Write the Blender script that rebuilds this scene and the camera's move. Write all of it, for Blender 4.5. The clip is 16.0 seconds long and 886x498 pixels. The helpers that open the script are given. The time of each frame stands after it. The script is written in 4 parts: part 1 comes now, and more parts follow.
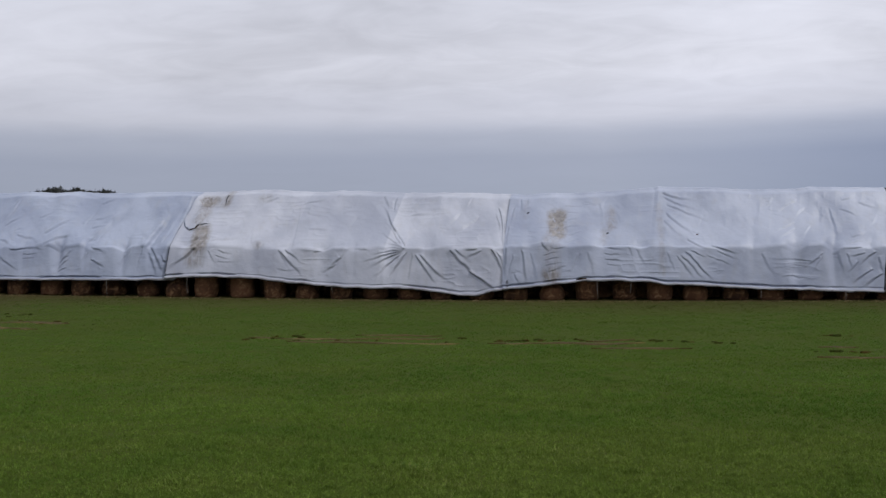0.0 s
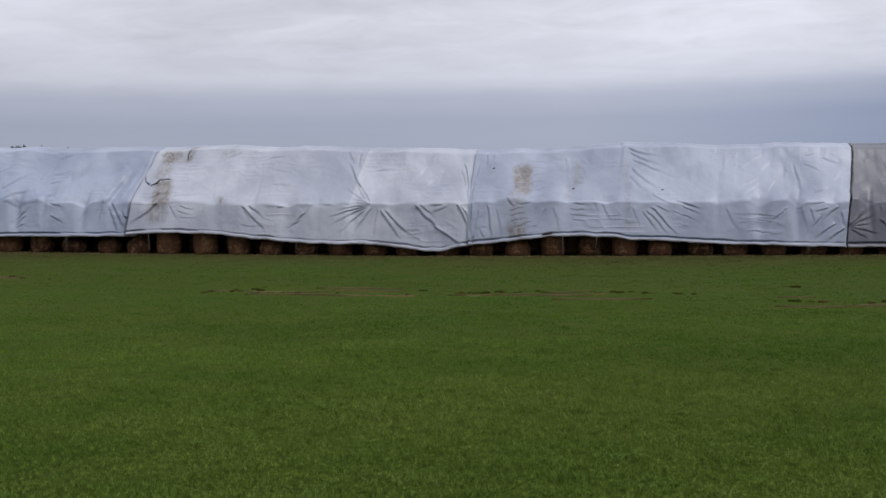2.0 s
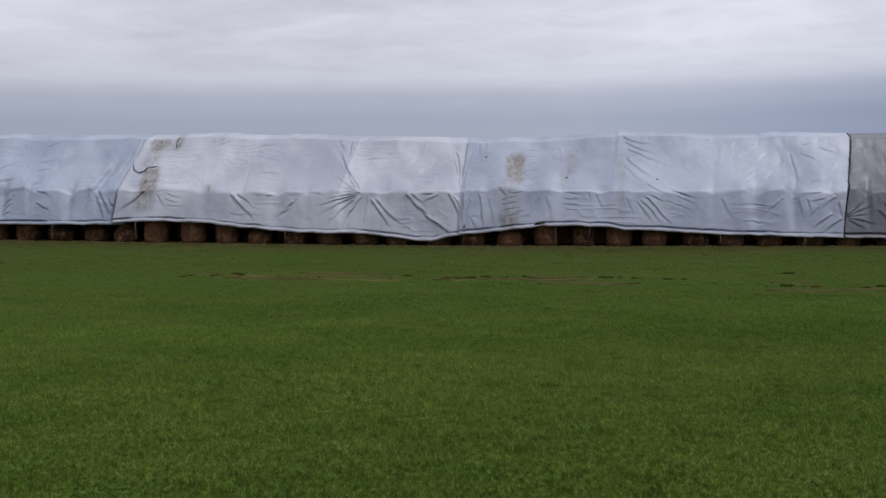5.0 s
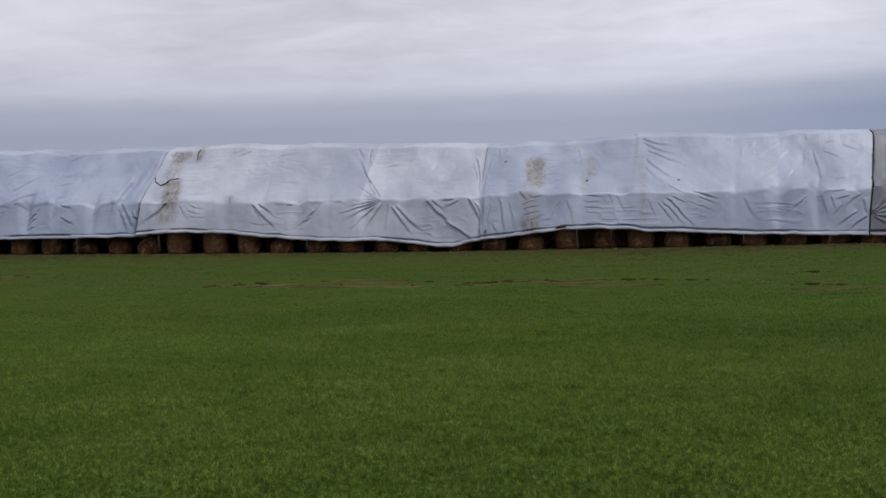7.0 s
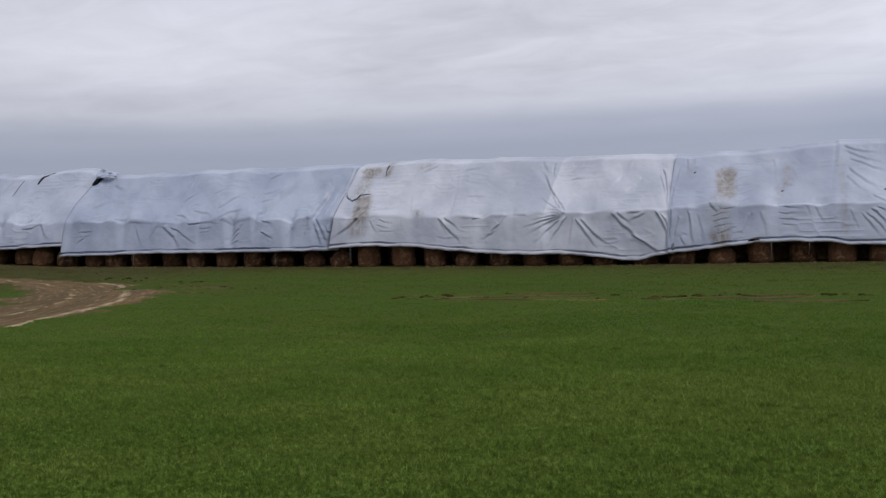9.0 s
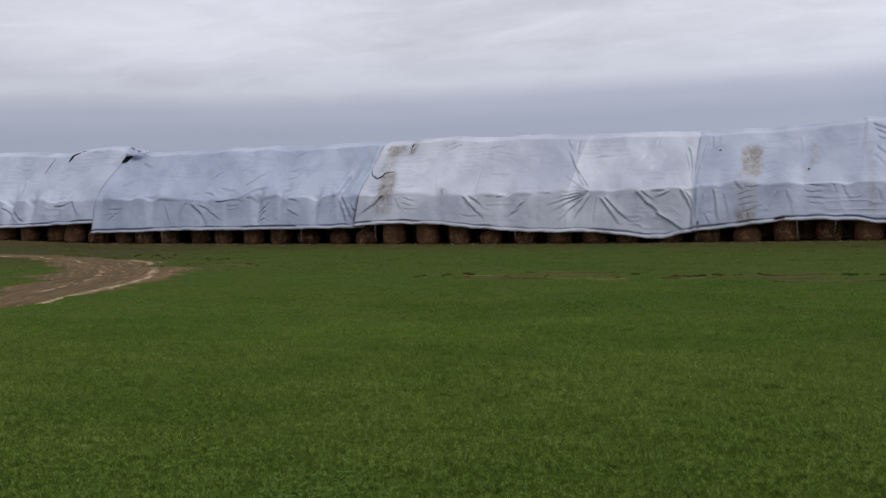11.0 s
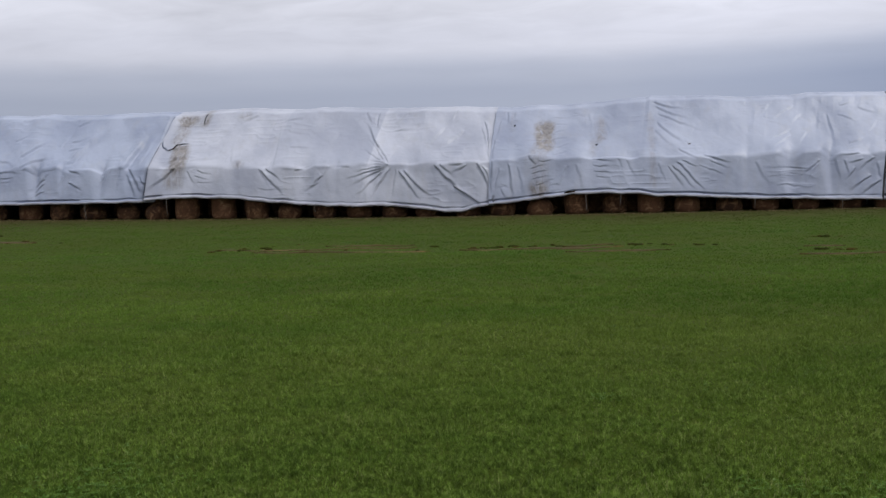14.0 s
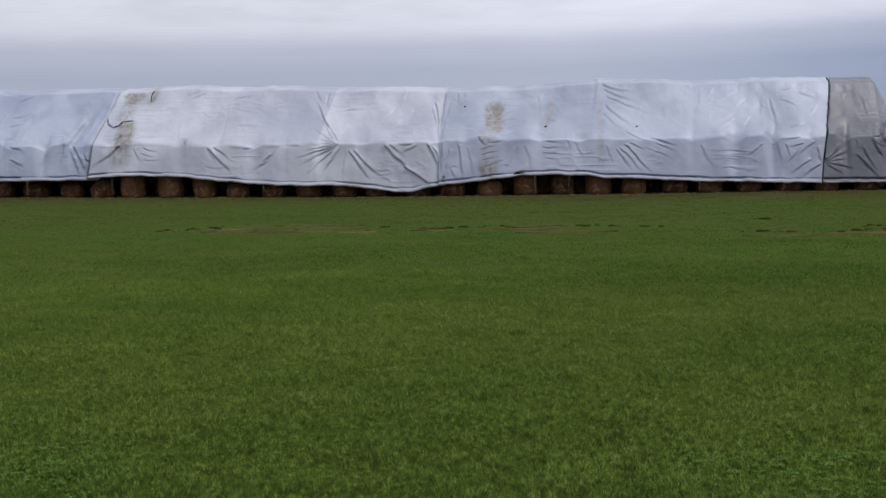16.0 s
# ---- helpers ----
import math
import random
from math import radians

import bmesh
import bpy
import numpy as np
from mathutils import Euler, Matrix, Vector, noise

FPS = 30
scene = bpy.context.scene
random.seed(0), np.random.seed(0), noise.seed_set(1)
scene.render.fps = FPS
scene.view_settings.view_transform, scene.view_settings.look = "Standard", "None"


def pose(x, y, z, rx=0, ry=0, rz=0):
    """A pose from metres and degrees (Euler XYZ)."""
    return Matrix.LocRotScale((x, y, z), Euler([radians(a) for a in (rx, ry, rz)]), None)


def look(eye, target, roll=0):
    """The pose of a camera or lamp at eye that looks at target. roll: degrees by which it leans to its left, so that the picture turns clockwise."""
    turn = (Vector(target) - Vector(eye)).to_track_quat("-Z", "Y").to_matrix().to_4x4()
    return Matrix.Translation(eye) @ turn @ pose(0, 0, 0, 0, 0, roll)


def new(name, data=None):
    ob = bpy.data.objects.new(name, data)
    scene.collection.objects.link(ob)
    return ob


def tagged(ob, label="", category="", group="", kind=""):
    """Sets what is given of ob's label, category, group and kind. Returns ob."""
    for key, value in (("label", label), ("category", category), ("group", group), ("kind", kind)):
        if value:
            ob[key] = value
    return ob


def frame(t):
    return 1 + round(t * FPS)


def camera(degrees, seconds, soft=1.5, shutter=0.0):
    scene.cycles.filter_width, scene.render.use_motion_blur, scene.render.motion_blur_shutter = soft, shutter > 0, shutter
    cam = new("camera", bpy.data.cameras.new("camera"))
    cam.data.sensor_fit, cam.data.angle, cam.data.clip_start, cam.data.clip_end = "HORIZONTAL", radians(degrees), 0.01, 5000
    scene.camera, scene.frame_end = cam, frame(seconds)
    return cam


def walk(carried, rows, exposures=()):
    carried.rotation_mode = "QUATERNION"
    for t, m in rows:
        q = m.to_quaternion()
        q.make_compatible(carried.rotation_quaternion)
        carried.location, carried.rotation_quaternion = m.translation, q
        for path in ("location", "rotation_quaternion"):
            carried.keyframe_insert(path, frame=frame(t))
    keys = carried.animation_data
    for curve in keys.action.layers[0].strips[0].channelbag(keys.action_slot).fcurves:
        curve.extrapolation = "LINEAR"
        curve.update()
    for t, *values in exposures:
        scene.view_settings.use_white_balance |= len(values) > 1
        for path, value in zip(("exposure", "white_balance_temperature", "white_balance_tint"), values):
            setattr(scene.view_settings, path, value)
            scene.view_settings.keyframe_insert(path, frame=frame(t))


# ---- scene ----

# ---------------------------------------------------------------- camera
cam = camera(50.0, 16.0, soft=1.5)
PATH = [
    (0, (2.509, -38.935, 2.911), (2.245, -36.953, 2.870), -0.80),
    (0.5, (2.553, -38.914, 2.861), (2.335, -36.927, 2.802), -0.86),
    (1, (2.600, -38.870, 2.764), (2.389, -36.884, 2.659), -0.59),
    (1.5, (2.646, -38.792, 2.696), (2.433, -36.808, 2.569), -0.72),
    (2, (2.783, -38.667, 2.616), (2.575, -36.681, 2.495), -0.78),
    (2.5, (2.862, -38.523, 2.535), (2.658, -36.537, 2.416), -0.60),
    (3, (2.919, -38.371, 2.384), (2.721, -36.385, 2.260), 0.65),
    (3.5, (3.030, -38.220, 2.371), (2.828, -36.234, 2.250), 0.66),
    (4, (3.126, -38.098, 2.259), (2.930, -36.111, 2.136), 0.30),
    (4.2, (3.132, -38.048, 2.235), (2.932, -36.062, 2.111), 0.12),
    (6.5, (3.154, -38.068, 2.152), (2.927, -36.084, 2.037), -1.68),
    (7, (3.149, -38.042, 2.156), (2.893, -36.061, 2.048), -1.78),
    (7.5, (3.141, -37.978, 2.151), (2.854, -36.001, 2.056), -2.08),
    (8, (3.122, -37.934, 2.151), (2.751, -35.970, 2.072), -2.17),
    (8.5, (3.120, -37.971, 2.144), (2.596, -36.042, 2.079), -2.17),
    (9, (3.134, -38.067, 2.123), (2.504, -36.170, 2.058), -2.22),
    (9.2, (3.150, -38.120, 2.124), (2.504, -36.228, 2.057), -2.32),
    (11.3, (3.422, -38.227, 2.207), (2.732, -36.353, 2.091), -2.19),
    (11.5, (3.426, -38.254, 2.208), (2.741, -36.379, 2.093), -2.25),
    (12, (3.400, -38.252, 2.195), (2.722, -36.374, 2.078), -2.52),
    (12.5, (3.396, -38.144, 2.176), (2.802, -36.239, 2.053), -2.50),
    (13, (3.357, -37.989, 2.148), (2.874, -36.054, 2.001), -2.25),
    (13.5, (3.345, -37.862, 2.127), (2.954, -35.907, 1.967), -2.07),
    (14, (3.340, -37.816, 2.126), (3.054, -35.844, 1.946), -1.91),
    (14.5, (3.335, -37.859, 2.143), (3.150, -35.877, 1.941), -1.58),
    (15, (3.324, -37.923, 2.150), (3.173, -35.941, 1.930), -1.48),
    (15.5, (3.307, -37.956, 2.155), (3.141, -35.975, 1.932), -1.40),
    (16, (3.308, -37.963, 2.152), (3.129, -35.984, 1.927), -1.34),
]
walk(cam, [(t, look(eye, target, roll)) for t, eye, target, roll in PATH], [(0, -0.03), (0.5, 0.03), (1, 0.13), (2, 0.03), (4, 0.01), (7.5, -0.05), (9, -0.02), (12.5, 0.06), (14, 0.11), (16, 0.18)])

# ---------------------------------------------------------------- world and sun
SUN_AZ, SUN_EL = radians(118), radians(58)

world = bpy.data.worlds.new("overcast_sky")
scene.world = world
world.use_nodes = True


class Nodes:
    """Short hand for wiring a node tree."""

    def __init__(self, tree):
        self.tree = tree
        tree.nodes.clear()

    def wire(self, n, inputs):
        for k, v in dict(inputs).items():
            if isinstance(v, bpy.types.NodeSocket):
                self.tree.links.new(v, n.inputs[k])
            else:
                n.inputs[k].default_value = v
        return n

    def add(self, kind, inputs=()):
        return self.wire(self.tree.nodes.new(kind), inputs)

    def math(self, op, a, b=0.0, c=0.0):
        n = self.add("ShaderNodeMath")
        n.operation = op
        return self.wire(n, {0: a, 1: b, 2: c}).outputs[0]

    def mix(self, f, a, b, blend="MIX"):
        n = self.add("ShaderNodeMix")
        n.data_type, n.blend_type = "RGBA", blend
        return self.wire(n, {0: f, 6: a, 7: b}).outputs[2]

    def attribute(self, name):
        n = self.add("ShaderNodeAttribute")
        n.attribute_name = name
        return n.outputs["Fac"]

    def noise(self, vec, scale, detail=4.0, rough=0.55, dist=0.0):
        return self.add("ShaderNodeTexNoise", {"Vector": vec, "Scale": scale, "Detail": detail, "Roughness": rough, "Distortion": dist}).outputs[0]

    def ramp(self, f, stops, mode="LINEAR"):
        n = self.add("ShaderNodeValToRGB", {0: f})
        n.color_ramp.interpolation = mode
        els = n.color_ramp.elements
        while len(els) < len(stops):
            els.new(0.5)
        for e, (p, c) in zip(els, stops):
            e.position = p
            e.color = (c, c, c, 1) if isinstance(c, (int, float)) else (*c, 1)
        return n.outputs[0]

    def scaled(self, vec, s, loc=(0, 0, 0), rot=(0, 0, 0)):
        return self.add("ShaderNodeMapping", {0: vec, 1: loc, 2: rot, 3: s}).outputs[0]


def make_sky():
    n = Nodes(world.node_tree)
    way = n.add("ShaderNodeTexCoord").outputs["Generated"]
    sep = n.add("ShaderNodeSeparateXYZ", {0: way})
    z = sep.outputs[2]
    # cloud deck seen in perspective
    h = n.math("ADD", n.math("MAXIMUM", z, 0.0), 0.10)
    deck = n.add("ShaderNodeCombineXYZ", {0: n.math("DIVIDE", sep.outputs[0], h), 1: n.math("DIVIDE", sep.outputs[1], h), 2: 0.0}).outputs[0]
    big = n.noise(n.scaled(deck, (0.80, 0.85, 1.0), (3.1, 0.7, 0)), 1.0, 4.0, 0.5, 0.5)
    fine = n.noise(n.scaled(deck, (2.0, 2.6, 1.0), (1.0, 5.0, 0)), 1.3, 6.0, 0.6, 0.7)
    wob = n.noise(n.scaled(deck, (0.25, 0.1, 1.0)), 1.6, 3.0)
    zz = n.math("ADD", z, n.math("MULTIPLY", n.math("SUBTRACT", wob, 0.5), 0.022))
    body = n.ramp(zz, [(0.0, (0.346, 0.390, 0.502)), (0.070, (0.368, 0.402, 0.516)), (0.092, (0.430, 0.460, 0.568)), (0.120, (0.620, 0.632, 0.725)),
                       (0.17, (0.735, 0.745, 0.835)), (0.30, (0.690, 0.708, 0.800)), (0.6, (0.695, 0.730, 0.796)), (1.0, (0.791, 0.830, 0.886))], "EASE")
    cloud = n.math("ADD", n.math("MULTIPLY", big, 0.62), n.math("MULTIPLY", fine, 0.38))
    lit = n.ramp(cloud, [(0.32, 0.80), (0.50, 1.0), (0.66, 1.14)])
    veil = n.ramp(z, [(0.08, 0.10), (0.15, 0.85), (0.3, 1.0)])
    tone = n.mix(veil, (1, 1, 1, 1), lit)
    # the deck thins towards the sun
    side = n.ramp(n.math("ADD", n.math("MULTIPLY", sep.outputs[0], 0.5), 0.5), [(0.15, 0.90), (0.42, 0.98), (0.58, 1.05), (0.9, 1.05)])
    low = n.ramp(z, [(0.075, 1.0), (0.125, 0.0)])
    gloom = n.ramp(n.math("ADD", n.math("MULTIPLY", sep.outputs[0], 0.5), 0.5), [(0.52, 1.0), (0.61, (0.84, 0.87, 0.92)), (0.70, (0.64, 0.69, 0.79)), (0.9, (0.64, 0.69, 0.79))])
    body = n.mix(low, body, n.mix(1.0, body, gloom, "MULTIPLY"))
    clouds = n.mix(1.0, n.mix(1.0, body, side, "MULTIPLY"), tone, "MULTIPLY")
    sky = n.add("ShaderNodeTexSky")
    sky.sky_type, sky.sun_disc, sky.sun_elevation, sky.sun_rotation = "NISHITA", False, SUN_EL, SUN_AZ
    thin = n.mix(1.0, sky.outputs[0], (0.07, 0.07, 0.07, 1), "MULTIPLY")
    both = n.mix(0.93, thin, clouds)
    bg = n.add("ShaderNodeBackground", {0: both, 1: 1.0})
    n.add("ShaderNodeOutputWorld", {0: bg.outputs[0]})


make_sky()
sun = new("sun", bpy.data.lights.new("sun", "SUN"))
sun.data.energy, sun.data.angle, sun.data.color = 1.5, radians(16), (1.0, 0.97, 0.93)
sun.matrix_world = look((math.sin(SUN_AZ) * 100, math.cos(SUN_AZ) * 100, 100 * math.tan(SUN_EL)), (0, 0, 0))


# ---------------------------------------------------------------- materials
def material(name):
    m = bpy.data.materials.new(name)
    m.use_nodes = True
    n = Nodes(m.node_tree)
    n.pos = n.add("ShaderNodeTexCoord").outputs["Object"]
    n.world = n.add("ShaderNodeNewGeometry").outputs["Position"]
    n.m = m
    return n


def finish(n, color, rough, bump=None, strength=0.3, dist=0.02, spec=0.5):
    b = n.add("ShaderNodeBsdfPrincipled", {"Base Color": color, "Roughness": rough, "Specular IOR Level": spec})
    if bump is not None:
        n.tree.links.new(n.add("ShaderNodeBump", {"Strength": strength, "Distance": dist, "Height": bump}).outputs[0], b.inputs["Normal"])
    n.add("ShaderNodeOutputMaterial", {0: b.outputs[0]})
    return n.m


def tarp_material(name, base, dark, stained):
    n = material(name)
    x = n.add("ShaderNodeSeparateXYZ", {0: n.world}).outputs[0]
    panel = n.add("ShaderNodeTexNoise")
    panel.noise_dimensions = "1D"
    panel = n.wire(panel, {"W": n.math("ADD", x, n.math("MULTIPLY", n.noise(n.world, 0.6, 2.0), 0.8)), "Scale": 0.75, "Detail": 1.0}).outputs[0]
    cloudy = n.noise(n.world, 0.45, 4.0, 0.55)
    grime = n.noise(n.scaled(n.world, (1.2, 1.2, 0.25)), 2.2, 6.0, 0.65)
    weave = n.noise(n.scaled(n.world, (1, 1, 1)), 16.0, 4.0, 0.6)
    tone = n.math("ADD", n.math("MULTIPLY", panel, 0.16), n.math("MULTIPLY", cloudy, 0.84))
    col = n.mix(n.ramp(tone, [(0.36, 0.0), (0.58, 1.0)]), (*dark, 1), (*base, 1))
    col = n.mix(n.math("MULTIPLY", n.ramp(grime, [(0.52, 0.0), (0.78, 1.0)]), 0.22), col, (0.36, 0.33, 0.29, 1))
    col = n.mix(n.math("MULTIPLY", n.ramp(weave, [(0.60, 0.0), (0.80, 1.0)]), 0.10), col, (0.30, 0.29, 0.28, 1))
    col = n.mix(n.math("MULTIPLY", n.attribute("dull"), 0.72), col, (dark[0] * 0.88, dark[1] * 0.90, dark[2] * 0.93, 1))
    if stained:
        s = n.attribute("stain")
        blot = n.noise(n.scaled(n.world, (2.2, 2.2, 0.8)), 1.7, 5.0, 0.68, 0.8)
        f = n.ramp(n.math("MULTIPLY", s, n.ramp(blot, [(0.28, 0.1), (0.66, 1.0)])), [(0.08, 0.0), (0.62, 0.85), (1.0, 0.92)])
        rust = n.mix(n.ramp(n.noise(n.world, 5.0, 5.0, 0.65), [(0.35, 0.0), (0.65, 1.0)]), (0.150, 0.130, 0.120, 1), (0.318, 0.292, 0.280, 1))
        col = n.mix(f, col, rust)
    # slack film: soft little waves
    wave = n.noise(n.scaled(n.world, (1.0, 1.0, 1.4)), 1.7, 3.0, 0.5, 0.8)
    crease = n.math("ABSOLUTE", n.math("SUBTRACT", n.noise(n.scaled(n.world, (1.0, 1.0, 1.8), (2, 0, 5)), 2.4, 2.0, 0.5, 1.2), 0.5))
    h = n.math("ADD", wave, n.math("MULTIPLY", crease, 0.7))
    return finish(n, col, 0.42, h, 0.13, 0.08, 0.4)


TARP_WHITE = tarp_material("white_tarpaulin", (0.410, 0.438, 0.542), (0.286, 0.314, 0.412), True)
TARP_BLUISH = tarp_material("bluish_white_tarpaulin", (0.372, 0.408, 0.520), (0.268, 0.302, 0.410), True)
TARP_WARM = tarp_material("off_white_tarpaulin", (0.500, 0.512, 0.588), (0.355, 0.370, 0.450), True)
TARP_GREY = tarp_material("dirty_grey_tarpaulin", (0.172, 0.172, 0.208), (0.124, 0.125, 0.155), True)


def hem_material():
    n = material("tarp_hem")
    col = n.mix(n.ramp(n.noise(n.world, 1.3, 5.0, 0.6), [(0.35, 0.0), (0.65, 1.0)]), (0.13, 0.125, 0.135, 1), (0.33, 0.325, 0.365, 1))
    return finish(n, col, 0.5, n.noise(n.world, 9.0), 0.3)


HEM = hem_material()


def hay_material():
    n = material("weathered_hay")
    info = n.add("ShaderNodeObjectInfo").outputs["Random"]
    fibre = n.noise(n.scaled(n.pos, (1.0, 1.0, 9.0)), 9.0, 6.0, 0.7, 0.8)
    clump = n.noise(n.pos, 2.6, 4.0, 0.6)
    col = n.mix(n.ramp(fibre, [(0.30, 0.0), (0.72, 1.0)]), (0.036, 0.018, 0.010, 1), (0.235, 0.112, 0.052, 1))
    col = n.mix(n.ramp(clump, [(0.35, 0.55), (0.62, 0.0)]), col, (0.046, 0.026, 0.016, 1))
    runs = n.noise(n.scaled(n.pos, (1.0, 1.0, 1.3)), 3.4, 6.0, 0.72, 0.7)
    col = n.mix(n.ramp(runs, [(0.40, 0.85), (0.56, 0.0)]), col, (0.034, 0.017, 0.011, 1))
    col = n.mix(n.math("MULTIPLY", n.ramp(info, [(0.3, 0.0), (1.0, 1.0)]), 0.5), col, (0.205, 0.098, 0.051, 1))
    col = n.mix(n.math("MULTIPLY", n.ramp(runs, [(0.54, 0.0), (0.68, 1.0)]), 0.7), col, (0.35, 0.215, 0.115, 1))
    return finish(n, col, 0.9, n.math("ADD", fibre, clump), 0.8, 0.03, 0.15)


HAY = hay_material()


def straw_material():
    n = material("pale_straw")
    r = n.add("ShaderNodeNewGeometry").outputs["Random Per Island"]
    return finish(n, n.mix(r, (0.11, 0.07, 0.035, 1), (0.26, 0.19, 0.10, 1)), 0.85, None, spec=0.2)


STRAW = straw_material()


def ground_material():
    n = material("mown_grass_ground")
    broad = n.noise(n.scaled(n.world, (0.35, 1.0, 1.0)), 0.16, 4.0, 0.55, 0.3)
    patch = n.noise(n.scaled(n.world, (0.7, 1.0, 1.0)), 0.9, 5.0, 0.6)
    tuft = n.noise(n.world, 9.0, 5.0, 0.7)
    blade = n.noise(n.world, 45.0, 3.0, 0.6)
    col = n.mix(n.ramp(tuft, [(0.32, 0.0), (0.70, 1.0)]), (0.036, 0.052, 0.006, 1), (0.053, 0.074, 0.008, 1))
    col = n.mix(n.ramp(patch, [(0.40, 0.0), (0.66, 0.75)]), col, (0.034, 0.060, 0.005, 1))
    col = n.mix(n.ramp(broad, [(0.42, 0.0), (0.62, 0.55)]), col, (0.053, 0.068, 0.012, 1))
    col = n.mix(n.math("MULTIPLY", n.ramp(blade, [(0.58, 0.0), (0.75, 1.0)]), 0.25), col, (0.075, 0.098, 0.020, 1))
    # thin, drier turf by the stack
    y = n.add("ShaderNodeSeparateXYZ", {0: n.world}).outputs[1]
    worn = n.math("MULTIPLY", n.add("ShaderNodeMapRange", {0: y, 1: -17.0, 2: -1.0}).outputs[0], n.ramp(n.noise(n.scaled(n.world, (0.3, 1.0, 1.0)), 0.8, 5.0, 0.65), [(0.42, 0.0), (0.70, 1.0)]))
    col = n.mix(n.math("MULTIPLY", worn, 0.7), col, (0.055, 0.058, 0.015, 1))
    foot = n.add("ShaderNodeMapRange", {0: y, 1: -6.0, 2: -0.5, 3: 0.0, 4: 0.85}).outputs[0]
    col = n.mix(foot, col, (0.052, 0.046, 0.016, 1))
    x = n.add("ShaderNodeSeparateXYZ", {0: n.world}).outputs[0]
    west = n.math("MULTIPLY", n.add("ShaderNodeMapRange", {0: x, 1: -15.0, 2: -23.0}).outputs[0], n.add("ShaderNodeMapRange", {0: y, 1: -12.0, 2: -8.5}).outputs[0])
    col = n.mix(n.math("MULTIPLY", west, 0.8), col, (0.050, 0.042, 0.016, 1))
    h = n.math("ADD", n.math("MULTIPLY", tuft, 1.0), n.math("MULTIPLY", blade, 0.5))
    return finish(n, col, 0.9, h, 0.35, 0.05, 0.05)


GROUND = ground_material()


def blade_material():
    n = material("grass_blades")
    r = n.add("ShaderNodeNewGeometry").outputs["Random Per Island"]
    patch = n.noise(n.scaled(n.world, (0.7, 1.0, 1.0)), 0.9, 5.0, 0.6)
    broad = n.noise(n.scaled(n.world, (0.35, 1.0, 1.0)), 0.16, 4.0, 0.55, 0.3)
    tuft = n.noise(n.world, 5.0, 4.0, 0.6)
    col = n.ramp(r, [(0.0, (0.058, 0.107, 0.008)), (0.45, (0.112, 0.185, 0.017)), (0.80, (0.178, 0.252, 0.052)), (0.92, (0.300, 0.328, 0.130)), (1.0, (0.45, 0.42, 0.20))])
    y = n.add("ShaderNodeSeparateXYZ", {0: n.world}).outputs[1]
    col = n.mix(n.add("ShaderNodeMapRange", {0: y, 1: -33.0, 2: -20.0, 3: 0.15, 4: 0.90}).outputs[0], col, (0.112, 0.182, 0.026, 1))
    col = n.mix(n.ramp(patch, [(0.40, 0.0), (0.66, 0.55)]), col, (0.069, 0.139, 0.012, 1))
    col = n.mix(n.ramp(broad, [(0.42, 0.0), (0.62, 0.5)]), col, (0.115, 0.150, 0.030, 1))
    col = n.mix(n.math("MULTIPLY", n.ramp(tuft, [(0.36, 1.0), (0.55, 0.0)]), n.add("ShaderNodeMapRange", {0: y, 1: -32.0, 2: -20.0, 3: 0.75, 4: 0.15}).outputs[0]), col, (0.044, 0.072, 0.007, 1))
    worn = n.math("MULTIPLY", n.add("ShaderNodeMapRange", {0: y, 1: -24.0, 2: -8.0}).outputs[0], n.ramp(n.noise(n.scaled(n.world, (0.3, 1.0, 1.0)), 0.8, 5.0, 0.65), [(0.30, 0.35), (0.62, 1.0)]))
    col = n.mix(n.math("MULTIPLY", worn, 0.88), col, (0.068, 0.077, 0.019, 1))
    streak = n.noise(n.scaled(n.world, (0.22, 1.0, 1.0), (7, 1, 0)), 1.1, 5.0, 0.62, 0.3)
    col = n.mix(n.math("MULTIPLY", n.ramp(streak, [(0.40, 1.0), (0.54, 0.0)]), n.add("ShaderNodeMapRange", {0: y, 1: -30.0, 2: -12.0, 3: 0.15, 4: 0.38}).outputs[0]), col, (0.040, 0.066, 0.008, 1))
    col = n.mix(n.math("MULTIPLY", n.ramp(streak, [(0.54, 0.0), (0.68, 1.0)]), n.add("ShaderNodeMapRange", {0: y, 1: -28.0, 2: -14.0, 3: 0.5, 4: 0.1}).outputs[0]), col, (0.125, 0.175, 0.040, 1))
    deep = n.noise(n.scaled(n.world, (0.5, 1.0, 1.0), (4, 2, 0)), 0.35, 4.0, 0.6, 0.4)
    col = n.mix(n.ramp(deep, [(0.38, 0.62), (0.56, 0.0)]), col, (0.044, 0.100, 0.010, 1))
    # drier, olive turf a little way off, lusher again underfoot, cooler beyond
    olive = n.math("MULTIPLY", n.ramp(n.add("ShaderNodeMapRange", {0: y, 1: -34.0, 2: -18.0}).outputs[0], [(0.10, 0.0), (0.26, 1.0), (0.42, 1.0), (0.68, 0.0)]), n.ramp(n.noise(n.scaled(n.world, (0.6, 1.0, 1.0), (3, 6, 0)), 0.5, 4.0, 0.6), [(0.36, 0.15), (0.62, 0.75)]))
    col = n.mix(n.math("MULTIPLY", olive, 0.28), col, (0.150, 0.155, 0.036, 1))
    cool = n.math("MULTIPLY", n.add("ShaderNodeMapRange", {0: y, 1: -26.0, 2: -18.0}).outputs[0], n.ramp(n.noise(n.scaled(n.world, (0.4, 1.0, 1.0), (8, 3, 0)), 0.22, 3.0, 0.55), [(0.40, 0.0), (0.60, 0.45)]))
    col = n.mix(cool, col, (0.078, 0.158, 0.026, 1))
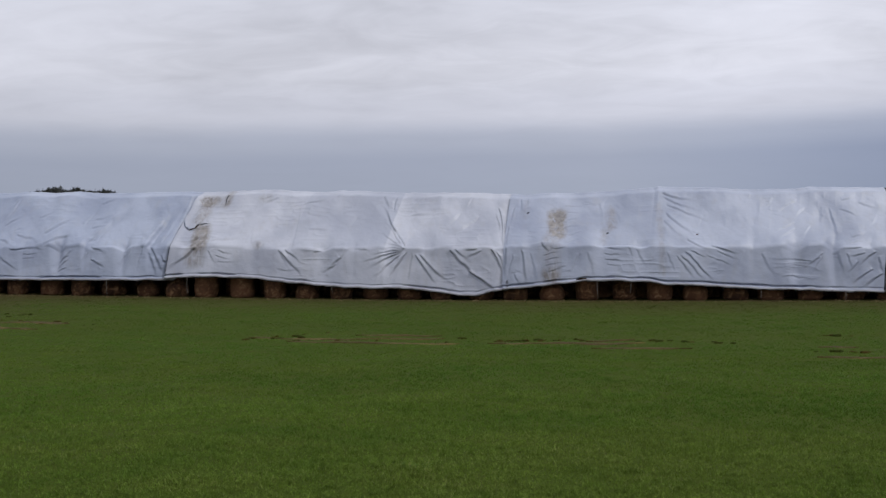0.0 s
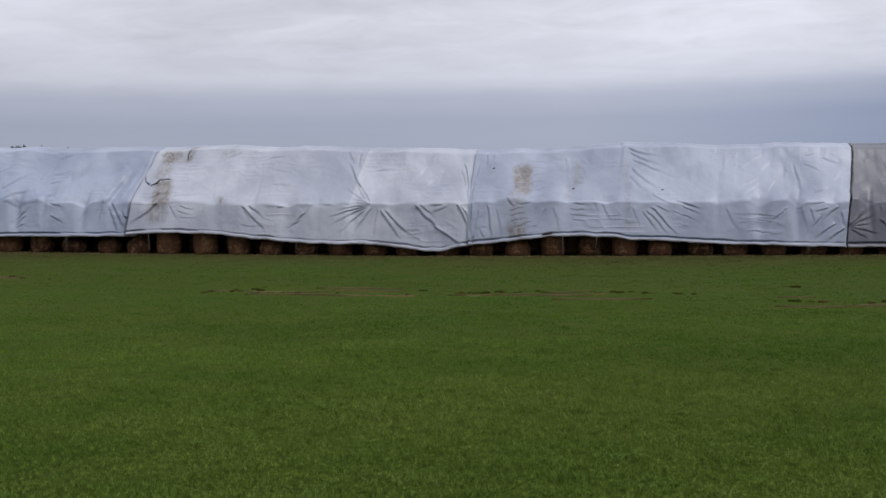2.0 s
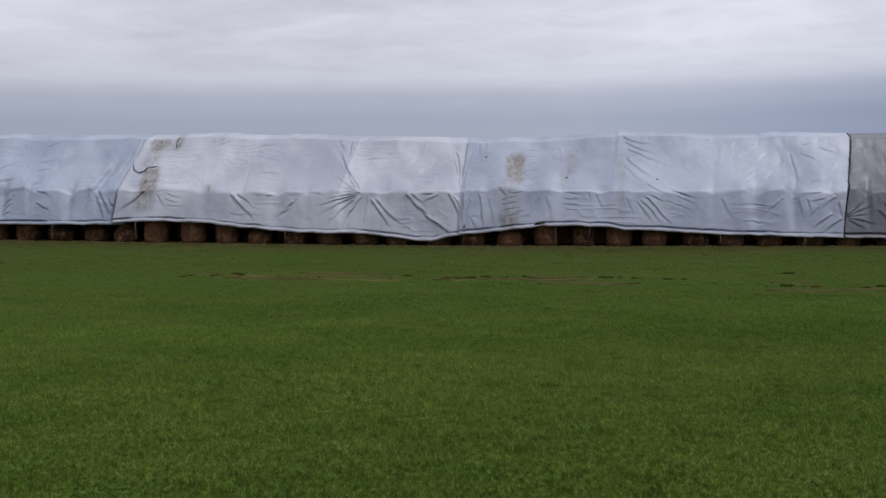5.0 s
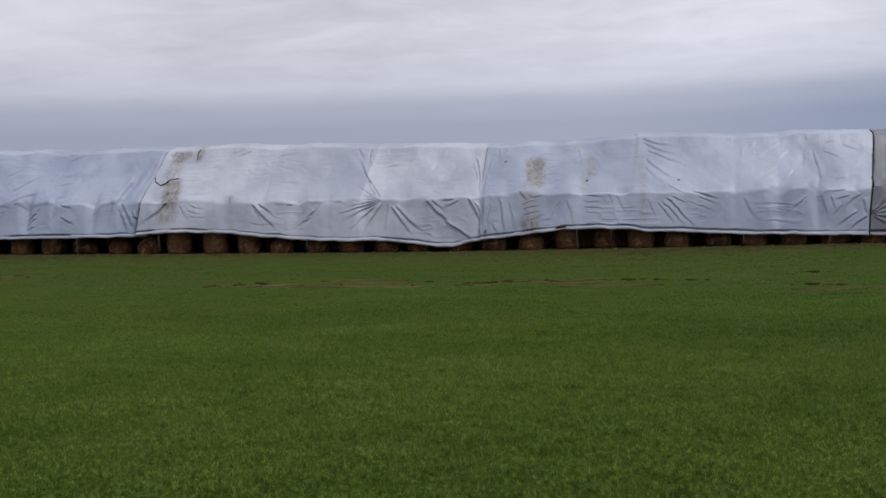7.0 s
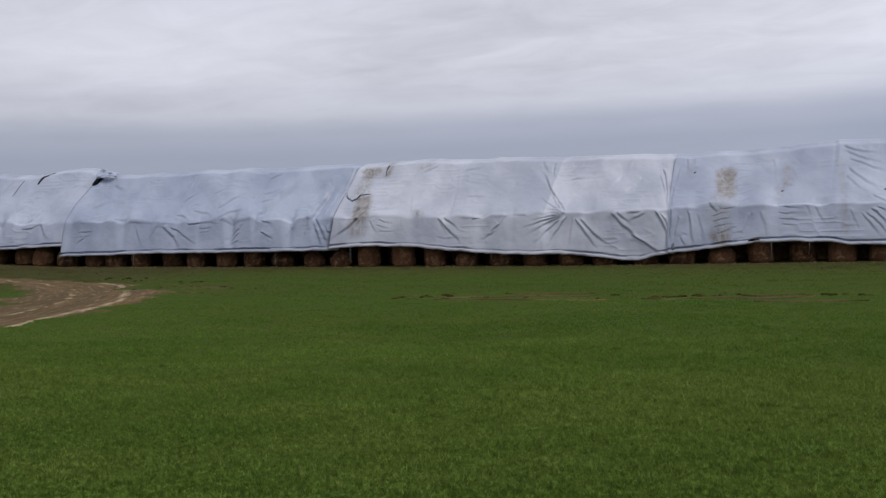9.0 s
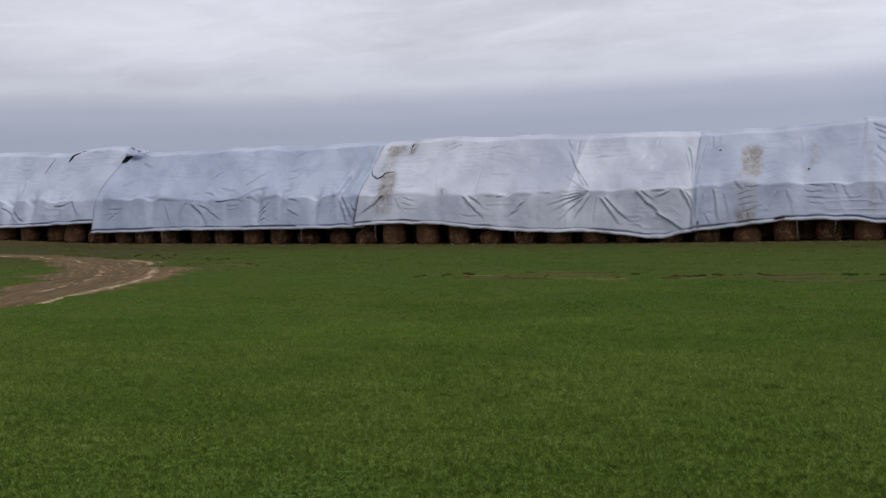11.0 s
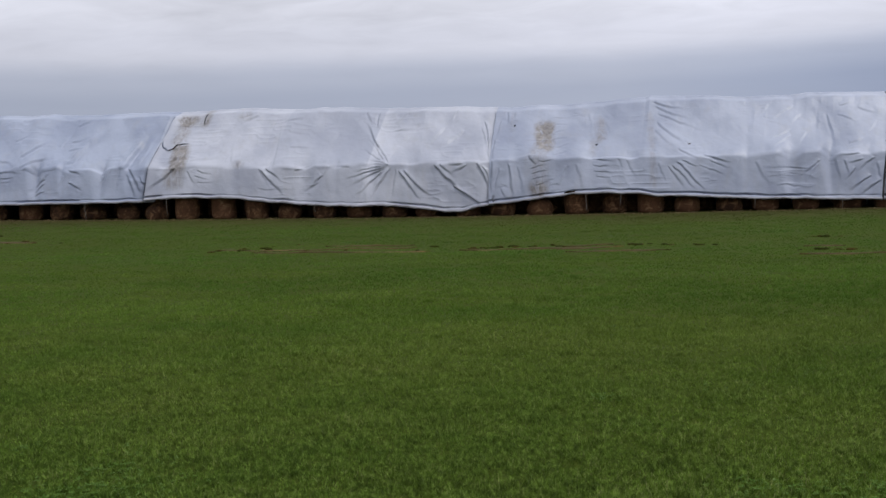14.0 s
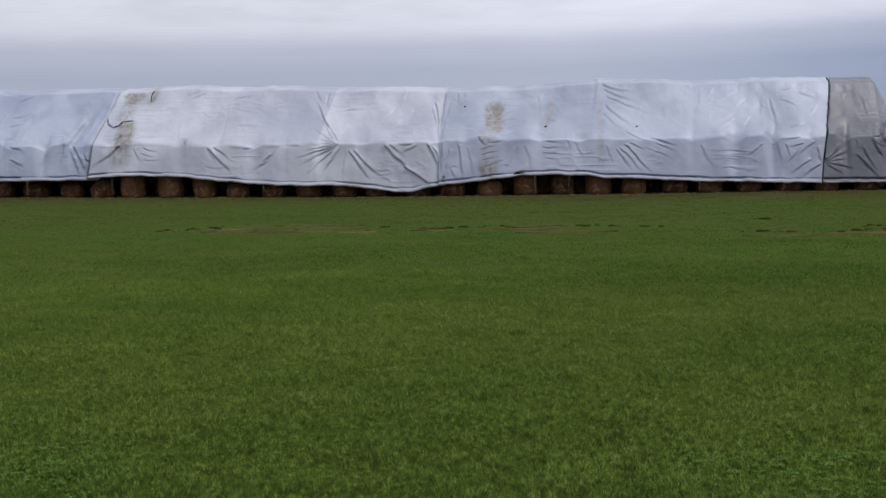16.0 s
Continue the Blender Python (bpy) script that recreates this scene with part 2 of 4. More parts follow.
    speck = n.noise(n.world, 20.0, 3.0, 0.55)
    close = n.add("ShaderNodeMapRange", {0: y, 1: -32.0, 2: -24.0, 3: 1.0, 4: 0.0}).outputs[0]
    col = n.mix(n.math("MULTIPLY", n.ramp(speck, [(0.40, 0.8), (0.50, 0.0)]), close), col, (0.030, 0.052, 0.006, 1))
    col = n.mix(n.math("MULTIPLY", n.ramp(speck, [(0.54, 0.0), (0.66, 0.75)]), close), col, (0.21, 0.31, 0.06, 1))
    col = n.mix(1.0, col, (1.10, 1.11, 1.02, 1), "MULTIPLY")
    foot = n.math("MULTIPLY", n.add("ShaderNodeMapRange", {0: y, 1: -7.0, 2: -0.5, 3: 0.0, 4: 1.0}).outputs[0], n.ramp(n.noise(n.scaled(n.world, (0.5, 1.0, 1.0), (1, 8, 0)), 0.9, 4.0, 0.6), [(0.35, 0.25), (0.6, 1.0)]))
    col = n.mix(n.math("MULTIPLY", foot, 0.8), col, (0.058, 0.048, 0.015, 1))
    x = n.add("ShaderNodeSeparateXYZ", {0: n.world}).outputs[0]
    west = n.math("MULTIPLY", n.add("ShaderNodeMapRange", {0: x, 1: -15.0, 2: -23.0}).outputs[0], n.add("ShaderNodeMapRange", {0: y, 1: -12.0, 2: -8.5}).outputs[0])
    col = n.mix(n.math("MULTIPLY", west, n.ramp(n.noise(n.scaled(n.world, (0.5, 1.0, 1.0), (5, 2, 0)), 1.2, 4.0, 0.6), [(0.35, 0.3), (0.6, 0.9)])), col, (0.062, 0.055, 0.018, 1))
    # blades share much of the lawn's own facing
    facing = n.add("ShaderNodeNewGeometry").outputs["Normal"]
    even = n.add("ShaderNodeMix")
    even.data_type = "VECTOR"
    even = n.wire(even, {0: 0.55, 4: facing, 5: (0, 0, 1)}).outputs[1]
    even = n.wire(n.add("ShaderNodeVectorMath"), {0: even})
    even.operation = "NORMALIZE"
    d = n.add("ShaderNodeBsdfPrincipled", {"Base Color": col, "Roughness": 0.7, "Specular IOR Level": 0.1, "Normal": even.outputs[0]})
    t = n.add("ShaderNodeBsdfTranslucent", {0: col})
    mixed = n.add("ShaderNodeMixShader", {0: 0.35, 1: d.outputs[0], 2: t.outputs[0]})
    n.add("ShaderNodeOutputMaterial", {0: mixed.outputs[0]})
    return n.m


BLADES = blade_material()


def dirt_material(name, dark, pale):
    n = material(name)
    a = n.attribute("pale")
    lane = n.add("ShaderNodeCombineXYZ", {0: n.math("MULTIPLY", n.attribute("off"), 2.6), 1: n.math("MULTIPLY", n.attribute("run"), 0.28), 2: 0.0}).outputs[0]
    big = n.noise(lane, 1.0, 5.0, 0.62, 0.5)
    grit = n.noise(n.world, 7.0, 6.0, 0.7)
    f = n.ramp(n.math("ADD", n.math("MULTIPLY", a, 1.15), n.math("MULTIPLY", n.math("SUBTRACT", big, 0.52), 1.9)), [(0.42, 0.0), (0.95, 1.0)])
    deep = n.ramp(n.noise(lane, 0.7, 4.0, 0.6, 0.4), [(0.42, 1.0), (0.58, 0.0)])
    low = n.mix(n.math("MULTIPLY", deep, 0.8), (*dark, 1), (dark[0] * 0.5, dark[1] * 0.55, dark[2] * 0.5, 1))
    col = n.mix(f, low, (*pale, 1))
    col = n.mix(n.math("MULTIPLY", n.ramp(grit, [(0.45, 0.0), (0.7, 1.0)]), 0.4), col, (0.095, 0.064, 0.034, 1))
    # small clods, stones and drag marks along the wheels' way
    drag = n.add("ShaderNodeCombineXYZ", {0: n.math("MULTIPLY", n.attribute("off"), 7.0), 1: n.math("MULTIPLY", n.attribute("run"), 1.1), 2: 3.0}).outputs[0]
    marks = n.noise(drag, 1.0, 5.0, 0.7, 0.4)
    col = n.mix(n.ramp(marks, [(0.34, 0.85), (0.48, 0.0)]), col, (dark[0] * 0.42, dark[1] * 0.45, dark[2] * 0.45, 1))
    col = n.mix(n.ramp(marks, [(0.56, 0.0), (0.68, 0.7)]), col, (pale[0] * 0.85, pale[1] * 0.82, pale[2] * 0.78, 1))
    return finish(n, col, 0.9, n.math("ADD", n.math("ADD", big, grit), marks), 0.8, 0.05, 0.2)


DIRT = dirt_material("packed_dirt", (0.120, 0.071, 0.026), (0.38, 0.29, 0.185))
MUD = dirt_material("brown_mud", (0.085, 0.060, 0.016), (0.165, 0.114, 0.040))


def plain(name, color, rough, scale=6.0, spread=0.25):
    n = material(name)
    f = n.noise(n.world, scale, 5.0, 0.6)
    lo = tuple(c * (1 - spread) for c in color)
    hi = tuple(min(1, c * (1 + spread)) for c in color)
    return finish(n, n.mix(f, (*lo, 1), (*hi, 1)), rough, f, 0.3)


STRAP = plain("tie_strap", (0.20, 0.18, 0.165), 0.7)
SEAM_BLACK = plain("seam_black", (0.03, 0.03, 0.034), 0.5)
EDGE_DARK = plain("dark_edge_line", (0.10, 0.10, 0.115), 0.7)
BARK = plain("bark", (0.07, 0.055, 0.045), 0.9)
LEAF = plain("far_leaves", (0.035, 0.038, 0.034), 0.8, 1.0, 0.4)


# ---------------------------------------------------------------- numeric helpers
def curve(*pairs):
    xs, zs = [p[0] for p in pairs], [p[1] for p in pairs]
    return lambda x: np.interp(x, xs, zs)


def lattice(ix, iy, seed):
    v = np.sin(ix * 127.1 + iy * 311.7 + seed * 74.7) * 43758.5453
    return v - np.floor(v)


def vnoise(x, y, seed=0):
    """Smooth value noise, 0 to 1, for arrays."""
    x, y = np.broadcast_arrays(np.asarray(x, float), np.asarray(y, float))
    ix, iy = np.floor(x), np.floor(y)
    fx, fy = x - ix, y - iy
    fx, fy = fx * fx * fx * (fx * (fx * 6 - 15) + 10), fy * fy * fy * (fy * (fy * 6 - 15) + 10)
    a, b = lattice(ix, iy, seed), lattice(ix + 1, iy, seed)
    c, d = lattice(ix, iy + 1, seed), lattice(ix + 1, iy + 1, seed)
    return (a * (1 - fx) + b * fx) * (1 - fy) + (c * (1 - fx) + d * fx) * fy


def fbm(x, y, seed=0, octaves=3):
    return sum(vnoise(x * 2 ** o, y * 2 ** o, seed + o) / 2 ** o for o in range(octaves)) / (2 - 2 ** (1 - octaves))


def smooth(a, b, x):
    t = np.clip((x - a) / (b - a), 0, 1)
    return t * t * (3 - 2 * t)


def grid_mesh(name, X, Y, Z, keep=None, attrs=()):
    """A quad sheet through arrays of rows by columns. keep: which quads stay."""
    r, c = X.shape
    me = bpy.data.meshes.new(name)
    idx = np.arange(r * c).reshape(r, c)
    q = np.stack([idx[:-1, :-1], idx[:-1, 1:], idx[1:, 1:], idx[1:, :-1]], -1).reshape(-1, 4)
    if keep is not None:
        q = q[keep.reshape(-1)]
    fill(me, np.stack([X, Y, Z], -1).reshape(-1, 3), q)
    for key, values in attrs:
        me.attributes.new(key, "FLOAT", "POINT").data.foreach_set("value", np.ascontiguousarray(values, np.float32).reshape(-1))
    return me


def fill(me, co, faces, flat=False):
    n = faces.shape[1]
    me.vertices.add(len(co))
    me.vertices.foreach_set("co", np.ascontiguousarray(co, np.float32).reshape(-1))
    me.loops.add(faces.size)
    me.loops.foreach_set("vertex_index", np.ascontiguousarray(faces, np.int32).reshape(-1))
    me.polygons.add(len(faces))
    me.polygons.foreach_set("loop_start", np.arange(0, faces.size, n, dtype=np.int32))
    me.update(calc_edges=True)
    me.polygons.foreach_set("use_smooth", np.full(len(faces), not flat))


def part(name, me, mat, parent=None, label=""):
    if isinstance(me, bmesh.types.BMesh):
        bm, me = me, bpy.data.meshes.new(name)
        bm.to_mesh(me)
        bm.free()
        for p in me.polygons:
            p.use_smooth = True
    if not me.materials:
        me.materials.append(mat)
    ob = new(name, me)
    ob.parent = parent
    return tagged(ob, label)


def tube(points, radius, sides=8, jitter=0.0, rnd=None, caps=True):
    """A round rod along points."""
    bm = bmesh.new()
    rings = []
    pts = [Vector(p) for p in points]
    for i, p in enumerate(pts):
        d = (pts[min(i + 1, len(pts) - 1)] - pts[max(i - 1, 0)]).normalized()
        a = d.cross(Vector((0, 0, 1)) if abs(d.z) < 0.9 else Vector((0, 1, 0))).normalized()
        b = a.cross(d)
        rr = (radius[i] if isinstance(radius, (list, tuple)) else radius) * (1 + (rnd.uniform(-jitter, jitter) if rnd else 0))
        rings.append([bm.verts.new(p + (a * math.cos(k / sides * math.tau) + b * math.sin(k / sides * math.tau)) * rr) for k in range(sides)])
    for r0, r1 in zip(rings, rings[1:]):
        for k in range(sides):
            bm.faces.new((r0[k], r0[(k + 1) % sides], r1[(k + 1) % sides], r1[k]))
    if caps:
        bm.faces.new(rings[0])
        bm.faces.new(rings[-1][::-1])
    bmesh.ops.recalc_face_normals(bm, faces=bm.faces)
    return bm


# ---------------------------------------------------------------- ground
STACK_GROUND = curve((-60, 1.3), (-45, 1.0), (-35, 0.74), (-29.3, 0.45), (-20, 0.25), (-13, 0.12), (-5.5, 0.0), (0, -0.05), (6, -0.09), (17, -0.11), (60, -0.11))


def ground_z(x, y):
    x, y = np.asarray(x, float), np.asarray(y, float)
    bank = STACK_GROUND(x) * smooth(-24, -2, y)
    bumps = (fbm(x * 0.35, y * 0.35, 11) - 0.5) * 0.10 + (fbm(x * 1.7, y * 1.7, 12) - 0.5) * 0.03
    return bank + bumps * smooth(80, 30, np.hypot(x, y + 15)) * (1 - smooth(-2.5, -0.6, y) * smooth(9, 6, y))


def make_ground():
    def axis(lo, hi, step, far):
        a = [lo, hi]
        core = list(np.arange(lo, hi + 1e-6, step))
        left, right, s = [], [], step
        while a[0] > -far:
            s *= 1.35
            a[0] -= s
            a[1] += s
            left.insert(0, a[0])
            right.append(a[1])
        return np.array(left + core + right)
    xs, ys = axis(-46, 26, 0.3, 2500), axis(-42, 8, 0.25, 2500)
    X, Y = np.meshgrid(xs, ys)
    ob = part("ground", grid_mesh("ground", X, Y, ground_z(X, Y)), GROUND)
    tagged(ob, "green mown grass field, thin and drier beside the hay stack", "ground", kind="structure")


make_ground()


def ribbon(name, centre, widths, mat, lift, seed, label, category, ruts=(), step=0.15, across=24, kind="structure", ragged=0.35):
    """A strip of bare earth with a ragged edge that follows the ground."""
    c = np.array(centre, float)
    d = np.r_[0, np.cumsum(np.hypot(*np.diff(c, axis=0).T))]
    s = np.arange(0, d[-1], step)
    k = np.linspace(0, d[-1], 400)
    px, py = np.interp(k, d, c[:, 0]), np.interp(k, d, c[:, 1])
    win = np.hanning(61) / np.hanning(61).sum()
    px, py = (np.convolve(np.pad(v, 30, "reflect", reflect_type="odd"), win, "valid") for v in (px, py))
    px, py = np.interp(s, k, px), np.interp(s, k, py)
    tx, ty = np.gradient(px), np.gradient(py)
    ln = np.hypot(tx, ty)
    w = np.interp(s, d, widths)
    v = np.linspace(-1, 1, across)
    edge_l = 1 + (fbm(s * 0.9, 0 * s + 1.5, seed) - 0.5) * 2 * ragged + (fbm(s * 4, 0 * s + 3.5, seed) - 0.5) * ragged
    edge_r = 1 + (fbm(s * 0.9, 0 * s + 9.5, seed + 3) - 0.5) * 2 * ragged + (fbm(s * 4, 0 * s + 7.5, seed) - 0.5) * ragged
    taper = np.minimum(1, np.minimum(np.arange(len(s)), np.arange(len(s))[::-1]) / 6)
    off = np.where(v[None] < 0, v[None] * edge_l[:, None], v[None] * edge_r[:, None]) * (w * taper)[:, None] / 2
    X = px[:, None] - ty[:, None] / ln[:, None] * off
    Y = py[:, None] + tx[:, None] / ln[:, None] * off
    pale = np.zeros_like(X)
    dip = np.zeros_like(X)
    for o, rw in ruts:
        wander = (fbm(s * 0.5, 0 * s + o, seed + 5) - 0.5) * 0.7
        g = np.exp(-(((off - o - wander[:, None]) / rw) ** 2)) * (0.4 + 0.9 * fbm(s[:, None] * 0.8, off * 0.5, seed + 8))
        pale += g
        dip -= 0.05 * g
    inner = 1 - np.abs(v[None]) ** 4
    Z = ground_z(X, Y) + lift * inner + (dip * 0.4 + 0.03 * fbm(X * 2, Y * 2, seed)) * inner - 0.012 * (1 - inner)
    ob = part(name, grid_mesh(name, X, Y, Z, attrs=[("pale", pale), ("off", off), ("run", np.repeat(s[:, None], across, 1))]), mat)
    return tagged(ob, label, category, kind=kind)


# the bare turning place: x, y and width along its middle
TRACK = [(-36, -5.6, 0.3), (-29, -6.7, 0.6), (-26, -7.3, 1.0), (-23, -8.3, 1.9), (-20, -10.0, 3.3), (-17.6, -12.2, 4.2), (-16.1, -14.9, 4.3), (-15.1, -17.6, 3.4), (-14.3, -20.3, 2.3), (-14.1, -23, 1.8), (-14.4, -27, 1.8), (-15.5, -33, 1.8)]
ribbon("dirt_track", [p[:2] for p in TRACK], [p[2] for p in TRACK], DIRT, 0.03, 4, "bare brown dirt track with pale wheel ruts, bending through the grass", "track",
       ruts=[(1.32, 0.17), (-0.35, 0.07)], ragged=0.65)
RUTS = [
        ([(-6.3, -13.7), (-3.5, -14.1), (-0.8, -13.6)], 0.30), ([(-5.0, -14.5), (-2.4, -14.9), (-0.3, -14.8)], 0.26), ([(-3.4, -13.2), (-1.0, -13.0)], 0.30),
        ([(0.4, -14.8), (2.2, -14.5), (4.4, -14.7)], 0.30), ([(2.9, -14.1), (4.2, -13.9)], 0.26), ([(3.0, -15.6), (5.4, -15.8)], 0.30),
        ([(7.9, -17.1), (9.2, -17.2), (11.0, -17.0), (12.8, -16.6)], 0.30), ([(8.4, -15.2), (9.4, -15.1)], 0.28), ([(-15.9, -10.6), (-14.6, -10.4), (-13.2, -10.7)], 0.45), ([(-14.6, -12.0), (-13.4, -12.2)], 0.35)]
for seed, (pts, w) in enumerate(RUTS):
    ribbon("wheel_rut", pts, [w * 1.0] * len(pts), MUD, 0.014, 20 + seed, "short shallow wheel rut of brown mud in the grass", "wheel rut", ruts=[(0.0, 0.08)], step=0.08, across=8, ragged=1.1)

def clod_material():
    n = material("dark_turned_turf")
    r = n.add("ShaderNodeNewGeometry").outputs["Random Per Island"]
    col = n.mix(n.ramp(r, [(0.35, 0.0), (0.75, 1.0)]), (0.026, 0.034, 0.008, 1), (0.062, 0.044, 0.014, 1))
    return finish(n, n.mix(n.ramp(n.noise(n.world, 14.0), [(0.4, 0.6), (0.6, 0.0)]), col, (0.018, 0.020, 0.005, 1)), 1.0, None, spec=0.0)


CLOD = clod_material()
SCRAPES = [([(9.1, -12.8), (9.9, -12.8)], 0.2), ([(8.0, -16.0), (8.8, -16.0)], 0.2), ([(8.9, -16.1), (9.4, -16.2)], 0.2), ([(10.0, -16.5), (11.4, -16.3)], 0.35), ([(11.0, -15.0), (12.6, -14.9)], 0.3), ([(4.2, -14.1), (6.4, -14.4)], 0.25),
           ([(0.4, -14.2), (2.8, -13.7)], 0.25), ([(-5.6, -13.8), (-4.2, -12.0)], 0.5), ([(-6.5, -14.0), (0.5, -14.2)], 0.9), ([(-17.0, -10.2), (-12.5, -10.6)], 0.9), ([(-22, -6.4), (-16, -8.6)], 1.0)]


def make_clods():
    """Lumps of turned turf and mud thrown up by wheels: flattened, uneven little mounds."""
    rng = np.random.default_rng(31)
    a = np.linspace(0, math.tau, 7)[:-1]
    co, faces = [], []
    for k, (pts, w) in enumerate(SCRAPES):
        (ax, ay), (bx, by) = pts
        for _ in range(int(np.hypot(bx - ax, by - ay) * (8 if k < 7 else 3))):
            f = rng.random()
            x, y = ax + (bx - ax) * f + rng.normal(0, w * 0.3), ay + (by - ay) * f + rng.normal(0, w * 0.45)
            lx, ly, h = rng.uniform(0.04, 0.16), rng.uniform(0.04, 0.09), rng.uniform(0.015, 0.055)
            z, turn = float(ground_z(x, y)), rng.normal(0, 0.35)
            b = len(co)
            for r, hh in ((1.0, -0.3), (0.7, 0.7)):
                q = r * (1 + rng.uniform(-0.3, 0.3, 6))
                px, py = np.cos(a) * q * lx, np.sin(a) * q * ly
                co += [(x + u * math.cos(turn) - v * math.sin(turn), y + u * math.sin(turn) + v * math.cos(turn), z + h * hh * rng.uniform(0.7, 1.2)) for u, v in zip(px, py)]
            co.append((x + rng.uniform(-0.02, 0.02), y, z + h))
            for i in range(6):
                j = (i + 1) % 6
                faces += [(b + i, b + j, b + 6 + j), (b + i, b + 6 + j, b + 6 + i), (b + 6 + i, b + 6 + j, b + 12)]
    me = bpy.data.meshes.new("clods")
    fill(me, np.array(co), np.array(faces), True)
    tagged(part("clods", me, CLOD), "dark clods of turned turf scattered in the worn grass", "clods", kind="stuff")


make_clods()

# ---------------------------------------------------------------- the hay stack
RIDGE_Y = 2.6
LEDGE = curve((-60, 2.95), (-45, 2.80), (-35, 2.66), (-29.5, 2.60), (-27, 2.58), (-25, 2.46), (-20, 2.36), (-15, 2.32), (-13, 2.31), (-10.3, 2.17), (-8, 2.18), (-5.5, 2.12),
              (-1.4, 2.14), (1.4, 2.16), (6, 2.13), (8.3, 2.06), (10.5, 2.0), (22, 1.96))
RIDGE = curve((-60, 5.9), (-45, 5.55), (-37, 5.42), (-35, 5.34), (-33.2, 5.18), (-32, 5.22), (-30.9, 5.34), (-29.7, 5.38), (-29.0, 5.33), (-28.5, 5.0), (-26.3, 4.86), (-25, 4.91), (-22.5, 4.92), (-21.4, 4.85), (-20.2, 4.88),
              (-18.9, 4.79), (-15.7, 4.79), (-13.8, 4.74), (-12, 4.78), (-10.8, 4.82), (-9.5, 4.70), (-8.5, 4.64), (-7.5, 4.70), (-6.4, 4.65), (-4.5, 4.55), (-2, 4.49), (-1.1, 4.47), (0.1, 4.38), (0.5, 4.34), (1.4, 4.41),
              (3, 4.40), (4.3, 4.50), (5.9, 4.54), (6.15, 4.55), (6.3, 4.63), (7.9, 4.51), (10.2, 4.41), (12, 4.42), (12.5, 4.47), (13.5, 4.47), (14, 4.41), (15.5, 4.37), (22, 4.33))
PITCH = 1.48
BALE_X = -13.1


WHOLE = [(0.0, 0.02), (0.80, 0.0), (0.97, 0.05), (1.0, 0.18), (1.02, 0.36), (1.01, 0.60), (1.0, 0.82), (0.97, 0.95), (0.88, 1.02), (0.66, 1.05), (0.4, 1.07), (0.0, 1.08)]
WORN = [(0.0, 0.02), (0.84, 0.0), (1.0, 0.05), (1.05, 0.17), (1.05, 0.30), (1.01, 0.41), (0.93, 0.50), (0.80, 0.575), (0.62, 0.62), (0.50, 0.66), (0.46, 0.80), (0.46, 1.02), (0.3, 1.07), (0.0, 1.08)]
ROUNDED = [(0.0, 0.02), (0.82, 0.0), (0.98, 0.05), (1.02, 0.18), (1.03, 0.36), (1.01, 0.50), (0.95, 0.62), (0.86, 0.71), (0.74, 0.78), (0.66, 0.86), (0.62, 1.0), (0.4, 1.06), (0.0, 1.08)]


def make_bale_mesh(seed, prof):
    """A round bale stood on end: bulging side, rounded or worn shoulders, ragged skin."""
    rnd = random.Random(seed)
    h, r = 1.10, 0.565
    bm = bmesh.new()
    rings = []
    lean = (rnd.uniform(-0.05, 0.05), rnd.uniform(-0.05, 0.05))
    sq = rnd.uniform(-0.05, 0.05)
    for f, z in prof:
        if f == 0:
            rings.append([bm.verts.new((0, 0, z))])
            continue
        ring = []
        for k in range(28):
            a = k / 28 * math.tau
            q = noise.noise(Vector((math.cos(a) * 2, math.sin(a) * 2, z * 3 + seed * 7))) * 0.075 + noise.noise(Vector((math.cos(a) * 6, math.sin(a) * 6, z * 7 + seed * 7))) * 0.02
            rad = r * f * (1 + q + sq * math.cos(2 * a))
            ring.append(bm.verts.new((rad * math.cos(a) + lean[0] * z, rad * math.sin(a) + lean[1] * z, z * h / 1.08 + q * 0.4 * (z > 0.5))))
        rings.append(ring)
    for a, b in zip(rings, rings[1:]):
        for k in range(28):
            if len(a) == 1:
                bm.faces.new((a[0], b[(k + 1) % 28], b[k]))
            elif len(b) == 1:
                bm.faces.new((a[k], a[(k + 1) % 28], b[0]))
            else:
                bm.faces.new((a[k], a[(k + 1) % 28], b[(k + 1) % 28], b[k]))
    me = bpy.data.meshes.new("hay_bale")
    bm.to_mesh(me)
    bm.free()
    for p in me.polygons:
        p.use_smooth = True
    me.materials.append(HAY)
    return me


BALES = [make_bale_mesh(s, WHOLE) for s in range(5)]
WORN_BALES = [make_bale_mesh(s, WORN) for s in range(10, 15)]
ROUND_BALES = [make_bale_mesh(s, ROUNDED) for s in range(20, 25)]


